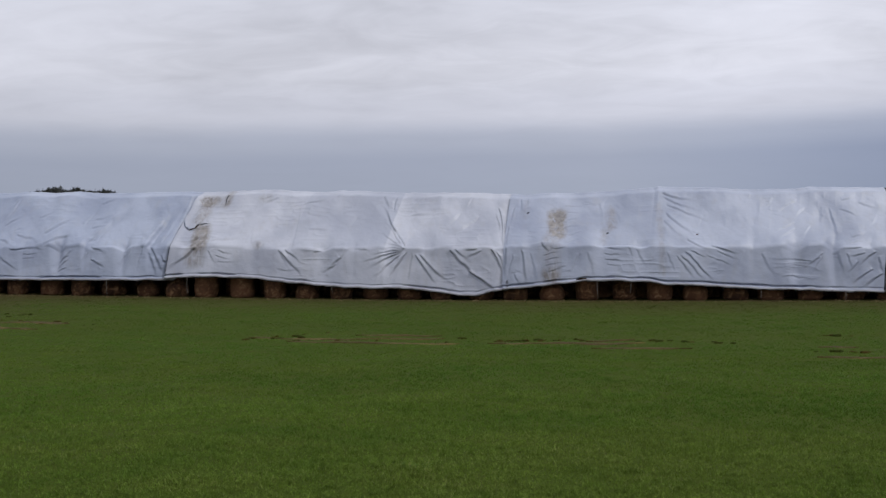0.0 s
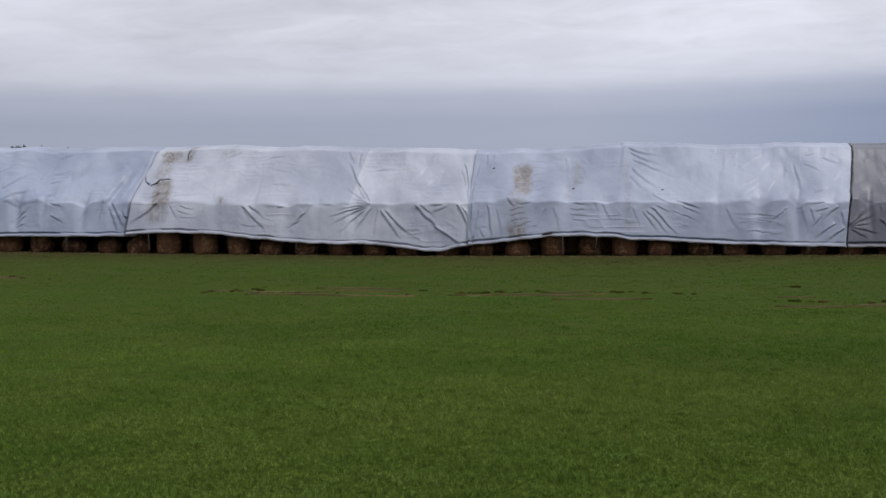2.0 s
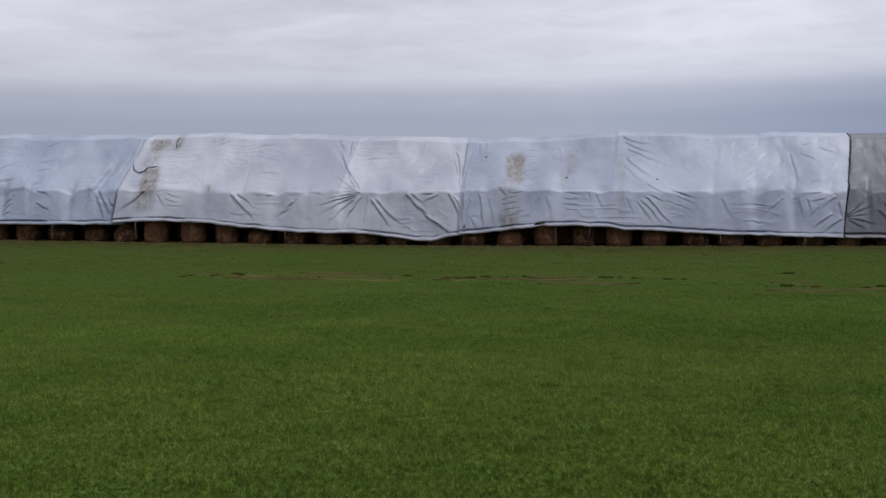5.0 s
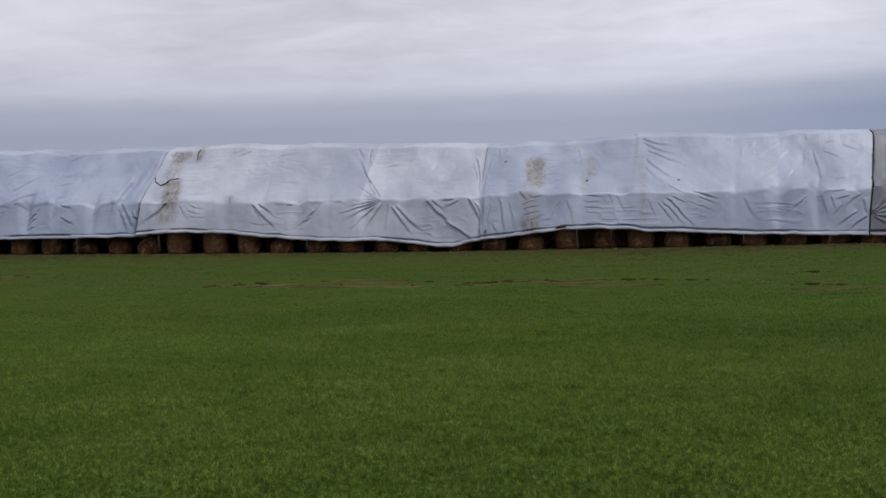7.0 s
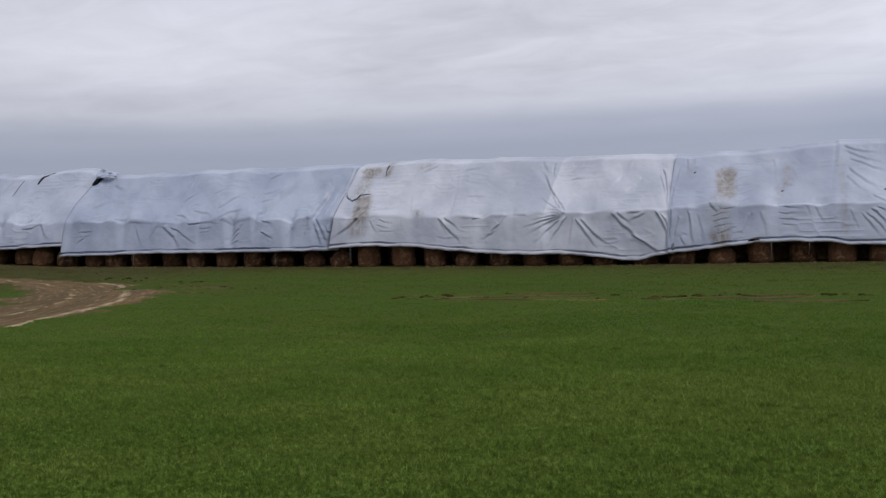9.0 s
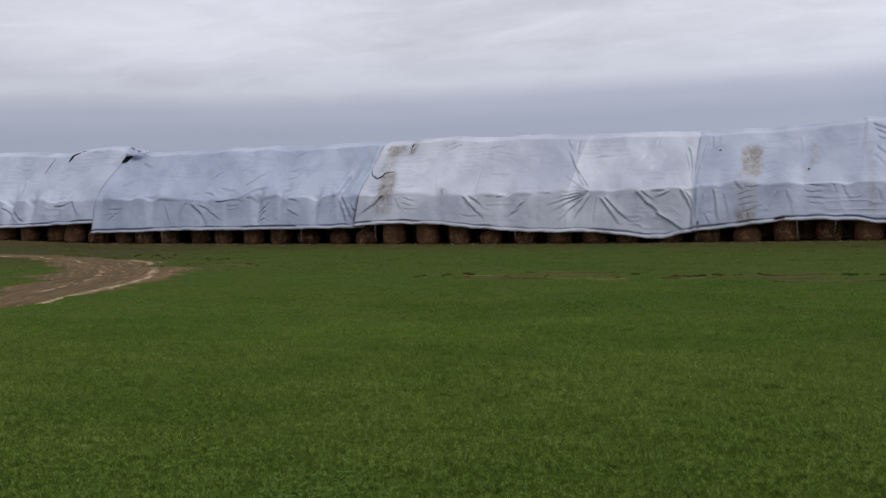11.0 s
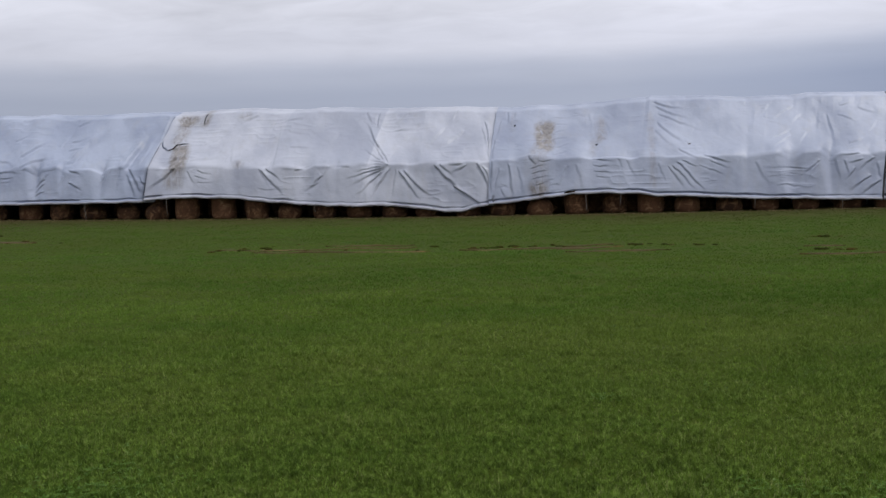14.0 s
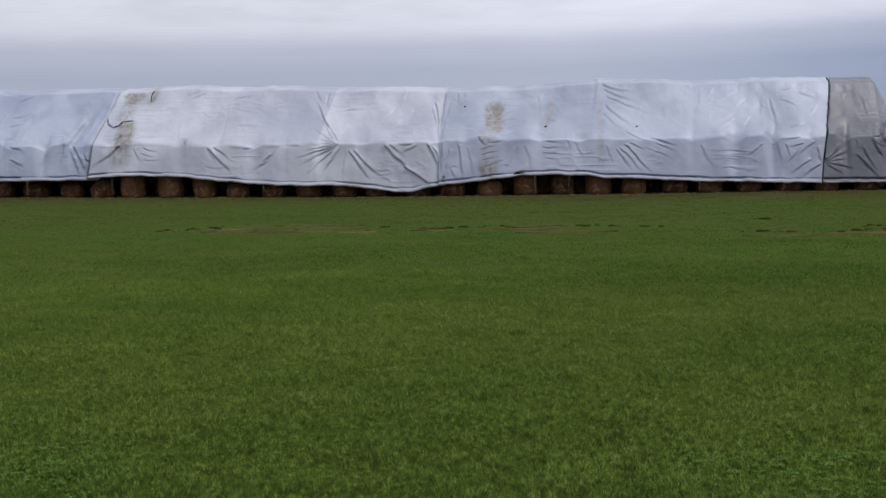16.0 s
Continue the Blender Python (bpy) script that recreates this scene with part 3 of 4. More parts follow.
def make_bales():
    rnd = random.Random(5)
    first, last = int((-45 - BALE_X) / PITCH), int((19 - BALE_X) / PITCH)
    for i in range(first, last + 1):
        x = BALE_X + i * PITCH
        for level, y, label in ((0, 0.74, "weathered brown round hay bale standing on end under the tarpaulin"), (0, 2.25, ""), (0, 3.4, ""), (1, 1.16, ""), (1, 2.6, ""), (2, 2.6, "")):
            if x > 16.5 and level or x > 18.3:
                continue
            bx, by = x + rnd.uniform(-0.11, 0.11) + (PITCH / 2 if y > 1.5 and level == 0 else 0), y + rnd.uniform(-0.05, 0.12) + (0.28 if rnd.random() < 0.3 else 0)
            whole = -13.8 < bx < -9.9 or 2.4 < bx < 7.2
            front = level == 0 and y < 1.5
            kind = BALES if whole or not front else WORN_BALES if bx > -18.5 else ROUND_BALES
            ob = new("hay_bale", rnd.choice(kind))
            s = rnd.uniform(0.82, 0.92) if front else rnd.uniform(0.90, 1.05)
            flat = rnd.uniform(0.92, 1.06)
            ob.matrix_basis = pose(bx, by, float(STACK_GROUND(x)) - 0.02 + level * 1.06, 0, 0, rnd.uniform(0, 360)) @ Matrix.Diagonal((s, s, flat if level == 0 else 0.93, 1))
            label = label and ("straight-sided brown round hay bale standing on end" if whole else "weathered brown round hay bale with worn rounded shoulders")
            tagged(ob, label or "brown round hay bale inside the covered stack", "hay bale", "bales of the stack")


make_bales()


# folds: (x0, z0, x1, z1, width, depth); negative depth is a valley
def facets(x, y, seed):
    """Flat-sided random relief, 0 to 1, with straight creases."""
    x = x + 0.9 * (fbm(x * 0.5, y * 0.5, seed + 3, 2) - 0.5)
    y = y + 0.9 * (fbm(x * 0.5 + 9, y * 0.5, seed + 4, 2) - 0.5)
    ix, iy = np.floor(x), np.floor(y)
    fx, fy = x - ix, y - iy
    a, b, c, d = lattice(ix, iy, seed), lattice(ix + 1, iy, seed), lattice(ix, iy + 1, seed), lattice(ix + 1, iy + 1, seed)
    return np.where(fx + fy < 1, a + (b - a) * fx + (c - a) * fy, d + (c - d) * (1 - fx) + (b - d) * (1 - fy))


def softer(folds, wide, deep):
    """The same creases, wider and shallower."""
    return [(*f[:4], f[4] * wide, f[5] * deep) for f in folds]


def fold_field(X, Z, folds):
    """Creases: a narrow valley with a rounded lip above it, tightest where the fold starts."""
    out = np.zeros_like(X)
    uneven = 0.55 + 0.9 * fbm(X * 2.3, Z * 2.3, 47)
    X, Z = X + 0.13 * (fbm(X * 1.7, Z * 1.7, 41) - 0.5) + 0.04 * (fbm(X * 5, Z * 5, 42) - 0.5), Z + 0.13 * (fbm(X * 1.7, Z * 1.7, 43) - 0.5) + 0.04 * (fbm(X * 5, Z * 5, 44) - 0.5)
    for x0, z0, x1, z1, w, a in folds:
        dx, dz = x1 - x0, z1 - z0
        ln = math.hypot(dx, dz)
        nx, nz = -dz / ln, dx / ln
        if nz < -0.3 or (nz < 0.3 and nx < 0):
            nx, nz = -nx, -nz
        t = ((X - x0) * dx + (Z - z0) * dz) / ln ** 2
        side = (X - x0) * nx + (Z - z0) * nz + 0.035 * ln * np.sin(t * 4.2 + x0 * 5) * np.clip(t, 0, 1)
        body = smooth(-0.02, 0.10, t) * smooth(1.20, 0.35, t)
        ww = w * (0.50 + 0.62 * np.clip(t, 0, 1))
        rise = smooth(-0.2, 1.7, side / ww) * np.exp(-np.maximum(side / ww - 1.7, 0) / 3.6)
        drop = np.exp(-np.where(side < 0, side / (1.7 * ww), side / ww) ** 2)
        out -= a * uneven * body * (0.44 * rise - 0.24 * drop)
    return out


def stray_folds(seed, x0, x1, calm):
    """Small random creases between the large ones."""
    rnd = random.Random(seed * 17 + 3)
    out = []
    for _ in range(int((x1 - x0) * 1.5 * calm)):
        x, z = rnd.uniform(x0, x1), rnd.uniform(2.4, 4.5)
        a = radians(rnd.choice((rnd.gauss(55, 14), rnd.gauss(55, 14), rnd.gauss(120, 14), rnd.gauss(-10, 12))))
        ln = rnd.uniform(0.3, 1.1)
        out.append((x, z, x + math.cos(a) * ln, z + math.sin(a) * ln, rnd.uniform(0.05, 0.12), -rnd.uniform(0.008, 0.024)))
    for _ in range(int((x1 - x0) * 0.8 * calm)):
        # little level puckers
        x, z = rnd.uniform(x0, x1), rnd.choice((rnd.uniform(1.0, 2.0), rnd.uniform(2.4, 4.3)))
        for q in range(rnd.choice((1, 2, 3, 4))):
            ln, a = rnd.uniform(0.2, 0.55), radians(rnd.gauss(-6, 9))
            zz, xx = z - q * rnd.uniform(0.09, 0.15), x + rnd.uniform(-0.1, 0.1)
            out.append((xx, zz, xx + math.cos(a) * ln, zz + math.sin(a) * ln, rnd.uniform(0.028, 0.045), -rnd.uniform(0.010, 0.024)))
    return out


def between(x, up):
    """0 on a bale's flat front, rising to 1 midway between two bales; fronts widen downwards."""
    wob = x + 0.35 * (fbm(x * 0.4, 0 * x, 77) - 0.5)
    q = np.abs(((wob - BALE_X) / PITCH + 0.5) % 1 - 0.5) * 2
    flat = 0.60 - 0.34 * up
    return smooth(0, 1, (q - flat) / (1 - flat))


def make_tarp(label, left, right, hem, folds, mat, seed, arch, stains=(), tears=(), lift_left=0.0, lift_right=0.0, hip=None, calm=1.0, stiff=1.0, dull_by_x=None):
    """One tarpaulin over the stack. left, right: where its edges run, x by height. hem: the bottom's height by x."""
    cols = int((float(right(1.0)) - float(left(1.0))) / 0.027)
    u = np.linspace(0, 1, cols)
    n_skirt, n_slope = 64, 96
    # heights run from the hem to the ledge and on to the ridge
    X = np.zeros((n_skirt + n_slope, cols))
    Z = np.zeros_like(X)
    xa = float(left(1.0)) + (float(right(1.0)) - float(left(1.0))) * u
    for _ in range(3):
        if not _:
            X[:] = xa
        wave = 1 - 2 * between(X[n_skirt], 1.0)
        strength = arch(X[n_skirt]) * (0.25 + 1.5 * smooth(0.3, 0.7, fbm(X[n_skirt] * 0.8, 0 * X[n_skirt], seed + 40)))
        ledge = LEDGE(X[n_skirt]) + 0.15 * (wave - 0.4) * strength + 0.05 * (fbm(X[n_skirt] * 1.1, 0 * xa, seed + 3) - 0.5)
        top = RIDGE(X[-1]) + 0.06 * (fbm(X[-1] * 0.9, 0 * xa, seed + 4) - 0.5) + 0.03 * (fbm(X[-1] * 3, 0 * xa, seed + 6) - 0.5)
        if hip:
            top = top - np.maximum(0, X[-1] - hip) * 2.1
            top = np.maximum(top, ledge + 0.05)
        bottom = hem(X[0]) + 0.07 * (fbm(X[0] * 1.6, 0 * xa, seed + 5) - 0.5)
        for j in range(n_skirt + n_slope):
            if j < n_skirt:
                Z[j] = bottom + (ledge - bottom) * j / n_skirt
            else:
                Z[j] = ledge + (top - ledge) * (j - n_skirt) / (n_slope - 1)
            X[j] = left(Z[j]) + (right(Z[j]) - left(Z[j])) * u
    gap = between(X, np.clip((Z - LEDGE(X)) / 1.3 + 1, 0, 1))
    strength = arch(X) * (0.25 + 1.5 * smooth(0.3, 0.7, fbm(X * 0.8, 0 * X, seed + 40)))
    ledge2 = np.broadcast_to(ledge, Z.shape)
    low = np.clip((Z - bottom) / (ledge - bottom), 0, 1)
    level = LEDGE(X[n_skirt]) - 0.02
    ledge2 = level + (ledge2 - level) * smooth(0.8, 0.0, Z - level)
    rise = np.maximum(top - level, 0.05)
    slope = (RIDGE_Y - 0.34) / rise
    over = (Z - ledge2)
    soft = 0.018
    Y = 0.02 + 0.26 * low + slope * soft * np.logaddexp(0, over / soft) * 1.0
    Y += 0.10 * np.sin(np.clip(over / rise, 0, 1) * math.pi)      # the slope sags a little
    Y += strength * 0.20 * gap * low ** 0.7 * smooth(0.34, 0.0, over)
    # round over the ridge
    crown = smooth(0.22, 0.0, top - Z)
    Y += 0.36 * crown
    up = smooth(-0.05, 0.10, over)
    ny, nz = -(1 - 0.30 * up), 0.12 + 0.58 * up
    # long soft drapes on the slope, small level wrinkles on the skirt
    lean = X * 1.1 + Z * 0.55
    shear = 0.9 if seed == 4 else -0.75
    D = up * ((fbm(lean * 0.5, Z * 0.26 + X * 0.1, seed, 2) - 0.5) * 0.20 + (facets(X * 0.62 + shear * Z * 0.6, Z * 0.50 - shear * X * 0.16, seed + 60) - 0.5) * 0.13 * stiff
              + (facets(X * 1.5 + Z * 0.8, Z * 0.95 - X * 0.2, seed + 66) - 0.5) * 0.05 * stiff)
    D += (1 - up) * (facets(X * 1.3 - Z * 0.7, Z * 0.9 + X * 0.15, seed + 63) - 0.5) * 0.06 * low
    D += (1 - up) * (fbm(X * 1.1 - Z * 0.8, Z * 0.7, seed + 31, 2) - 0.5) * 0.10 * low
    wr = smooth(0.50, 0.72, fbm(X * 0.6, Z * 0.8, seed + 21))
    D += wr * (np.exp(-np.abs(2 * vnoise(X * 1.3 + Z * 0.5, Z * 6.0, seed + 15) - 1) / 0.25) - 0.4) * 0.022
    D += fold_field(X, Z, stray_folds(seed, float(xa[0]), float(xa[-1]), calm))
    edge = smooth(0.0, 0.5, np.minimum(X - left(Z), right(Z) - X))
    D *= 0.35 + 0.65 * edge
    D += fold_field(X, Z, folds)
    D *= 0.35 + 0.65 * smooth(0.02, 0.22, top - Z)
    D += (fbm(X * 4, Z * 4, seed + 17) - 0.5) * 0.014
    D = np.where(D < -0.12, -0.12 + (D + 0.12) * 0.5, D)
    Y2, Z2 = Y + D * ny, Z + D * nz
    # edges: lapped over the neighbour or lying under it
    wl, wr_ = left(Z), right(Z)
    Y2 -= lift_left * smooth(0.35, 0.0, X - wl) + lift_right * smooth(0.6, 0.2, wr_ - X)
    # the bottom is tucked in above the hem
    tuck = np.exp(-(((Z - bottom) - 0.095 - 0.04 * fbm(X * 1.3, 0 * X, seed + 52)) / 0.026) ** 2) * (0.12 + 0.88 * smooth(0.35, 0.62, fbm(X * 0.8, 0 * X, seed + 50)))
    Y2 += 0.19 * tuck
    # back side
    back = []
    for f, dz in ((0.06, 0.03), (0.16, -0.02), (0.35, -0.35), (0.6, -0.95), (1.0, -2.0)):
        back.append((X[-1], Y2[-1] + f * 2.4, np.maximum(Z2[-1] + dz, STACK_GROUND(X[-1]) + 0.3)))
    back.append((X[-1], Y2[-1] + 2.6, 0 * X[-1] + STACK_GROUND(X[-1]) - 0.08))
    XX = np.vstack([X, *[b[0] for b in back]])
    YY = np.vstack([Y2, *[b[1] for b in back]])
    ZZ = np.vstack([Z2, *[b[2] for b in back]])
    stain = np.zeros_like(XX)
    flat_z = np.vstack([Z, *[0 * Z[-1] + 99 for _ in back]])
    for x0, x1, z0, z1, a in stains:
        e = 0.22
        stain += a * smooth(x0 - e, x0 + e, XX) * smooth(x1 + e, x1 - e, XX) * smooth(z0 - e, z0 + e, flat_z) * smooth(z1 + e, z1 - e, flat_z)
    # duller tone in leaning bands along x, weaker on the skirt
    dull = (0 * XX if dull_by_x is None else dull_by_x(XX - 0.22 * (np.minimum(flat_z, 5.5) - 2.2) + 0.10 * (fbm(flat_z * 0.8, XX * 0.2, seed + 81) - 0.5))) + 0.35 * (fbm(XX * 0.35, flat_z * 0.3, seed + 80) - 0.5)
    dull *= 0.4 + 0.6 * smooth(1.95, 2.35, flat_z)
    keep = np.ones((XX.shape[0] - 1, XX.shape[1] - 1), bool)
    cx, cz = (XX[:-1, :-1] + XX[1:, 1:]) / 2, (flat_z[:-1, :-1] + flat_z[1:, 1:]) / 2
    for x0, z0, x1, z1, w in tears:
        dx, dz = x1 - x0, z1 - z0
        ln = math.hypot(dx, dz)
        t = ((cx - x0) * dx + (cz - z0) * dz) / ln ** 2
        side = np.abs((cx - x0) * dz - (cz - z0) * dx) / ln
        keep &= ~((side < w * np.sqrt(np.clip(1 - (2 * t - 1) ** 2, 0, 1))) & (t > 0) & (t < 1))
    root = new("tarpaulin")
    root.location = (float(xa.mean()), 0, 0)
    shift = np.array([float(xa.mean()), 0, 0])
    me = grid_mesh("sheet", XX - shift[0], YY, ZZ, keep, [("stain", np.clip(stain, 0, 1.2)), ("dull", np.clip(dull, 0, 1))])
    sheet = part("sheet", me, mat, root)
    # the pipe hem along the bottom edge
    pts = [(X[0, i] - shift[0], Y2[0, i] - 0.012, Z2[0, i]) for i in range(0, cols, 4)]
    rnd = random.Random(seed)
    part("hem", tube(pts, 0.042, 8, 0.25, rnd), HEM, root, "pale rolled hem along the bottom edge")
    # a thin added tube draws the dark line along a lapped left edge
    if lift_left > 0.085:
        side = [(X[i, 0] - shift[0] - 0.01, Y2[i, 0] - 0.012, Z2[i, 0]) for i in range(2, len(X) - (52 if seed == 3 else 4), 4)]
        part("edge_rope", tube(side, 0.009, 6, 0.3, rnd), EDGE_DARK, root, "thin dark line along the lapped edge")
    tagged(root, label, "tarpaulin", "tarpaulins over the stack")
    return root, X, Y2, Z2


SEAM_A = curve((0.5, -29.14), (0.95, -29.12), (1.64, -29.05), (2.5, -28.95), (3.0, -28.98), (3.5, -29.0), (4.0, -28.83), (4.35, -28.70), (4.6, -28.50), (5.4, -28.40))
SEAM_B = curve((0.5, -14.85), (1.0, -14.78), (1.45, -14.71), (2.1, -14.62), (2.5, -14.58), (2.9, -14.55), (3.45, -14.43), (3.9, -14.31), (4.4, -14.22), (4.8, -14.05))
SEAM_C = curve((0, -0.24), (1.0, -0.24), (2.2, -0.2), (3.2, -0.12), (4.5, 0.02))
SEAM_D = curve((0, 14.66), (0.4, 14.67), (1.17, 14.74), (2.0, 14.86), (3.0, 15.22), (3.8, 15.46), (4.5, 15.62))


def beside(seam, d):
    return lambda z: seam(z) + d


HEM_0 = curve((-60, 1.75), (-45, 1.55), (-34.7, 1.38), (-31, 1.47), (-28, 1.52))
HEM_1 = curve((-29.4, 1.01), (-24.4, 1.01), (-19.8, 0.95), (-14, 0.92))
HEM_2 = curve((-15, 0.97), (-13.5, 1.07), (-12.9, 1.06), (-10.6, 0.95), (-9.1, 0.76), (-7.6, 0.62), (-6.2, 0.54), (-4.5, 0.51), (-3, 0.36), (-2.0, 0.20), (-1.3, 0.17), (-0.7, 0.35), (0, 0.40))
HEM_3 = curve((-0.5, 0.40), (1.45, 0.57), (2.9, 0.73), (3.1, 0.76), (4.5, 0.77), (5.7, 0.72), (6.4, 0.60), (8.2, 0.50), (9.4, 0.43), (11.6, 0.35), (13.8, 0.27), (14.8, 0.24))
HEM_4 = curve((14.5, 0.24), (18, 0.21), (24, 0.18))

# how far each sheet sinks between the bales, by x
ARCH_0 = curve((-46, 0.7), (-28, 0.6))
ARCH_1 = curve((-29, 0.25), (-24, 0.4), (-20, 0.6), (-18.5, 0.95), (-15, 0.95))
ARCH_2 = curve((-15, 0.15), (-10, 0.1), (-6, 0.35), (-2, 0.15), (0, 0.1))
ARCH_3 = curve((0, 0.25), (4, 0.12), (8, 0.2), (9.5, 0.4), (14.8, 0.5))
ARCH_4 = curve((14.5, 1.1), (20, 1.1))

# the creases of each sheet
T2_SLOPE = [(-22.63, 4.57, -23.01, 3.59, 0.06, -0.098), (-22.89, 3.37, -22.25, 3.77, 0.05, -0.084), (-21.26, 3.62, -20.76, 3.92, 0.05, -0.07), (-20.74, 2.96, -19.75, 3.58, 0.06, -0.112), (-20.58, 2.48, -19.33, 2.85, 0.06, -0.098),
    (-22.98, 2.78, -22.09, 2.46, 0.05, -0.098), (-22.08, 2.91, -20.93, 2.55, 0.05, -0.07), (-22.14, 2.30, -20.58, 2.28, 0.05, -0.098), (-18.48, 2.53, -17.32, 3.92, 0.1, -0.14), (-19.14, 3.31, -18.72, 4.15, 0.08, -0.07),
    (-15.71, 2.21, -14.76, 4.22, 0.16, -0.168), (-15.11, 2.48, -14.42, 4.53, 0.1, -0.07), (-19.58, 4.78, -18.64, 4.50, 0.05, -0.07), (-26.29, 2.69, -25.42, 2.55, 0.05, -0.07), (-27.94, 3.19, -26.91, 3.62, 0.09, -0.07),
    (-27.39, 4.35, -26.72, 4.09, 0.08, -0.07)]
T2_SKIRT = [(-23.43, 2.22, -22.50, 1.18, 0.09, -0.119), (-23.06, 2.20, -21.64, 1.42, 0.06, -0.068), (-23.68, 2.33, -24.22, 1.55, 0.07, -0.043), (-28.17, 2.05, -27.31, 2.16, 0.035, -0.043), (-28.09, 1.85, -27.50, 1.97, 0.03, -0.034),
    (-27.83, 1.85, -28.29, 1.50, 0.05, -0.051), (-19.27, 2.02, -19.79, 1.68, 0.035, -0.051), (-19.27, 1.82, -19.91, 1.30, 0.04, -0.068), (-19.32, 1.51, -20.16, 1.09, 0.04, -0.051), (-21.53, 2.07, -20.75, 2.13, 0.03, -0.043),
    (-21.52, 1.89, -20.87, 1.92, 0.03, -0.034), (-19.10, 2.22, -20.08, 1.43, 0.08, -0.051), (-15.69, 2.10, -15.19, 1.04, 0.08, -0.111), (-16.58, 2.14, -16.91, 1.29, 0.07, -0.06), (-18.43, 2.12, -18.68, 1.47, 0.06, -0.051),
    (-24.94, 2.32, -24.67, 1.35, 0.07, -0.043)]
T2_EAST = [(-18.21, 2.65, -16.94, 4.22, 0.13, -0.108), (-15.68, 2.55, -14.84, 3.82, 0.15, -0.132), (-18.67, 4.25, -17.81, 4.60, 0.07, -0.06), (-16.62, 2.01, -16.82, 1.45, 0.05, -0.084), (-16.35, 2.42, -16.73, 1.36, 0.06, -0.072),
    (-15.60, 2.31, -14.93, 1.27, 0.07, -0.144), (-15.89, 2.32, -16.14, 1.44, 0.06, -0.06), (-15.04, 1.97, -14.73, 1.41, 0.05, -0.084), (-18.34, 1.77, -17.60, 1.47, 0.05, -0.084), (-18.34, 2.38, -17.65, 2.08, 0.05, -0.096),
    (-18.71, 3.51, -17.91, 3.66, 0.06, -0.06), (-18.70, 3.19, -17.97, 3.22, 0.05, -0.06)]
T3_WEST = [(-13.44, 2.26, -14.64, 1.31, 0.06, -0.14), (-13.48, 2.77, -13.95, 2.32, 0.05, -0.11), (-13.21, 2.53, -13.66, 2.08, 0.04, -0.08), (-13.65, 3.11, -14.01, 2.88, 0.04, -0.08), (-10.29, 4.39, -11.14, 4.01, 0.05, -0.08),
    (-10.68, 4.45, -11.03, 4.31, 0.035, -0.05), (-9.74, 2.08, -8.86, 1.00, 0.05, -0.15), (-9.50, 2.12, -8.85, 1.55, 0.04, -0.09), (-9.83, 2.17, -9.37, 1.29, 0.05, -0.06), (-11.10, 2.37, -11.30, 3.55, 0.07, -0.04),
    (-10.64, 2.19, -10.47, 2.33, 0.05, -0.08), (-12.51, 2.15, -11.89, 1.90, 0.03, -0.05), (-12.56, 1.94, -11.98, 1.72, 0.03, -0.05), (-12.41, 1.64, -11.84, 1.58, 0.03, -0.04), (-12.94, 2.11, -12.61, 1.59, 0.05, -0.06),
    (-12.82, 2.52, -11.41, 2.63, 0.06, -0.05)]
T3_MID = [(-9.22, 2.16, -9.24, 4.46, 0.035, -0.03), (-9.11, 4.11, -8.21, 4.23, 0.04, -0.06), (-8.69, 2.98, -7.62, 2.86, 0.04, -0.06), (-8.93, 3.66, -8.13, 3.44, 0.06, -0.048), (-7.05, 1.83, -7.53, 1.30, 0.05, -0.108),
    (-7.24, 1.52, -7.86, 1.12, 0.04, -0.072), (-6.77, 2.19, -7.06, 1.61, 0.05, -0.072), (-8.23, 2.00, -7.57, 2.12, 0.04, -0.084), (-5.88, 2.08, -7.52, 2.03, 0.06, -0.072), (-8.29, 4.58, -7.01, 4.34, 0.06, -0.06),
    (-6.62, 3.55, -7.09, 2.38, 0.14, -0.06), (-9.89, 1.30, -8.24, 1.15, 0.05, -0.036)]
T3_STAR_A = [(-4.30, 2.13, -5.07, 2.33, 0.03, -0.08), (-4.30, 2.11, -5.23, 2.16, 0.03, -0.08), (-4.34, 2.09, -5.65, 1.94, 0.035, -0.09), (-4.39, 2.05, -5.89, 1.67, 0.04, -0.12), (-4.44, 2.00, -5.79, 1.39, 0.045, -0.11),
    (-4.53, 1.91, -5.62, 0.93, 0.05, -0.1), (-4.25, 1.95, -5.07, 0.74, 0.06, -0.12), (-4.02, 1.95, -4.23, 0.77, 0.05, -0.06), (-3.93, 1.90, -3.12, 0.74, 0.05, -0.12), (-3.74, 1.89, -2.48, 0.64, 0.055, -0.11),
    (-4.30, 2.18, -4.94, 2.93, 0.035, -0.1), (-4.81, 2.74, -5.62, 3.86, 0.05, -0.13), (-4.56, 2.32, -5.31, 3.18, 0.03, -0.07), (-4.70, 2.33, -5.53, 2.76, 0.03, -0.06), (-4.40, 2.23, -3.98, 2.86, 0.08, -0.04)]
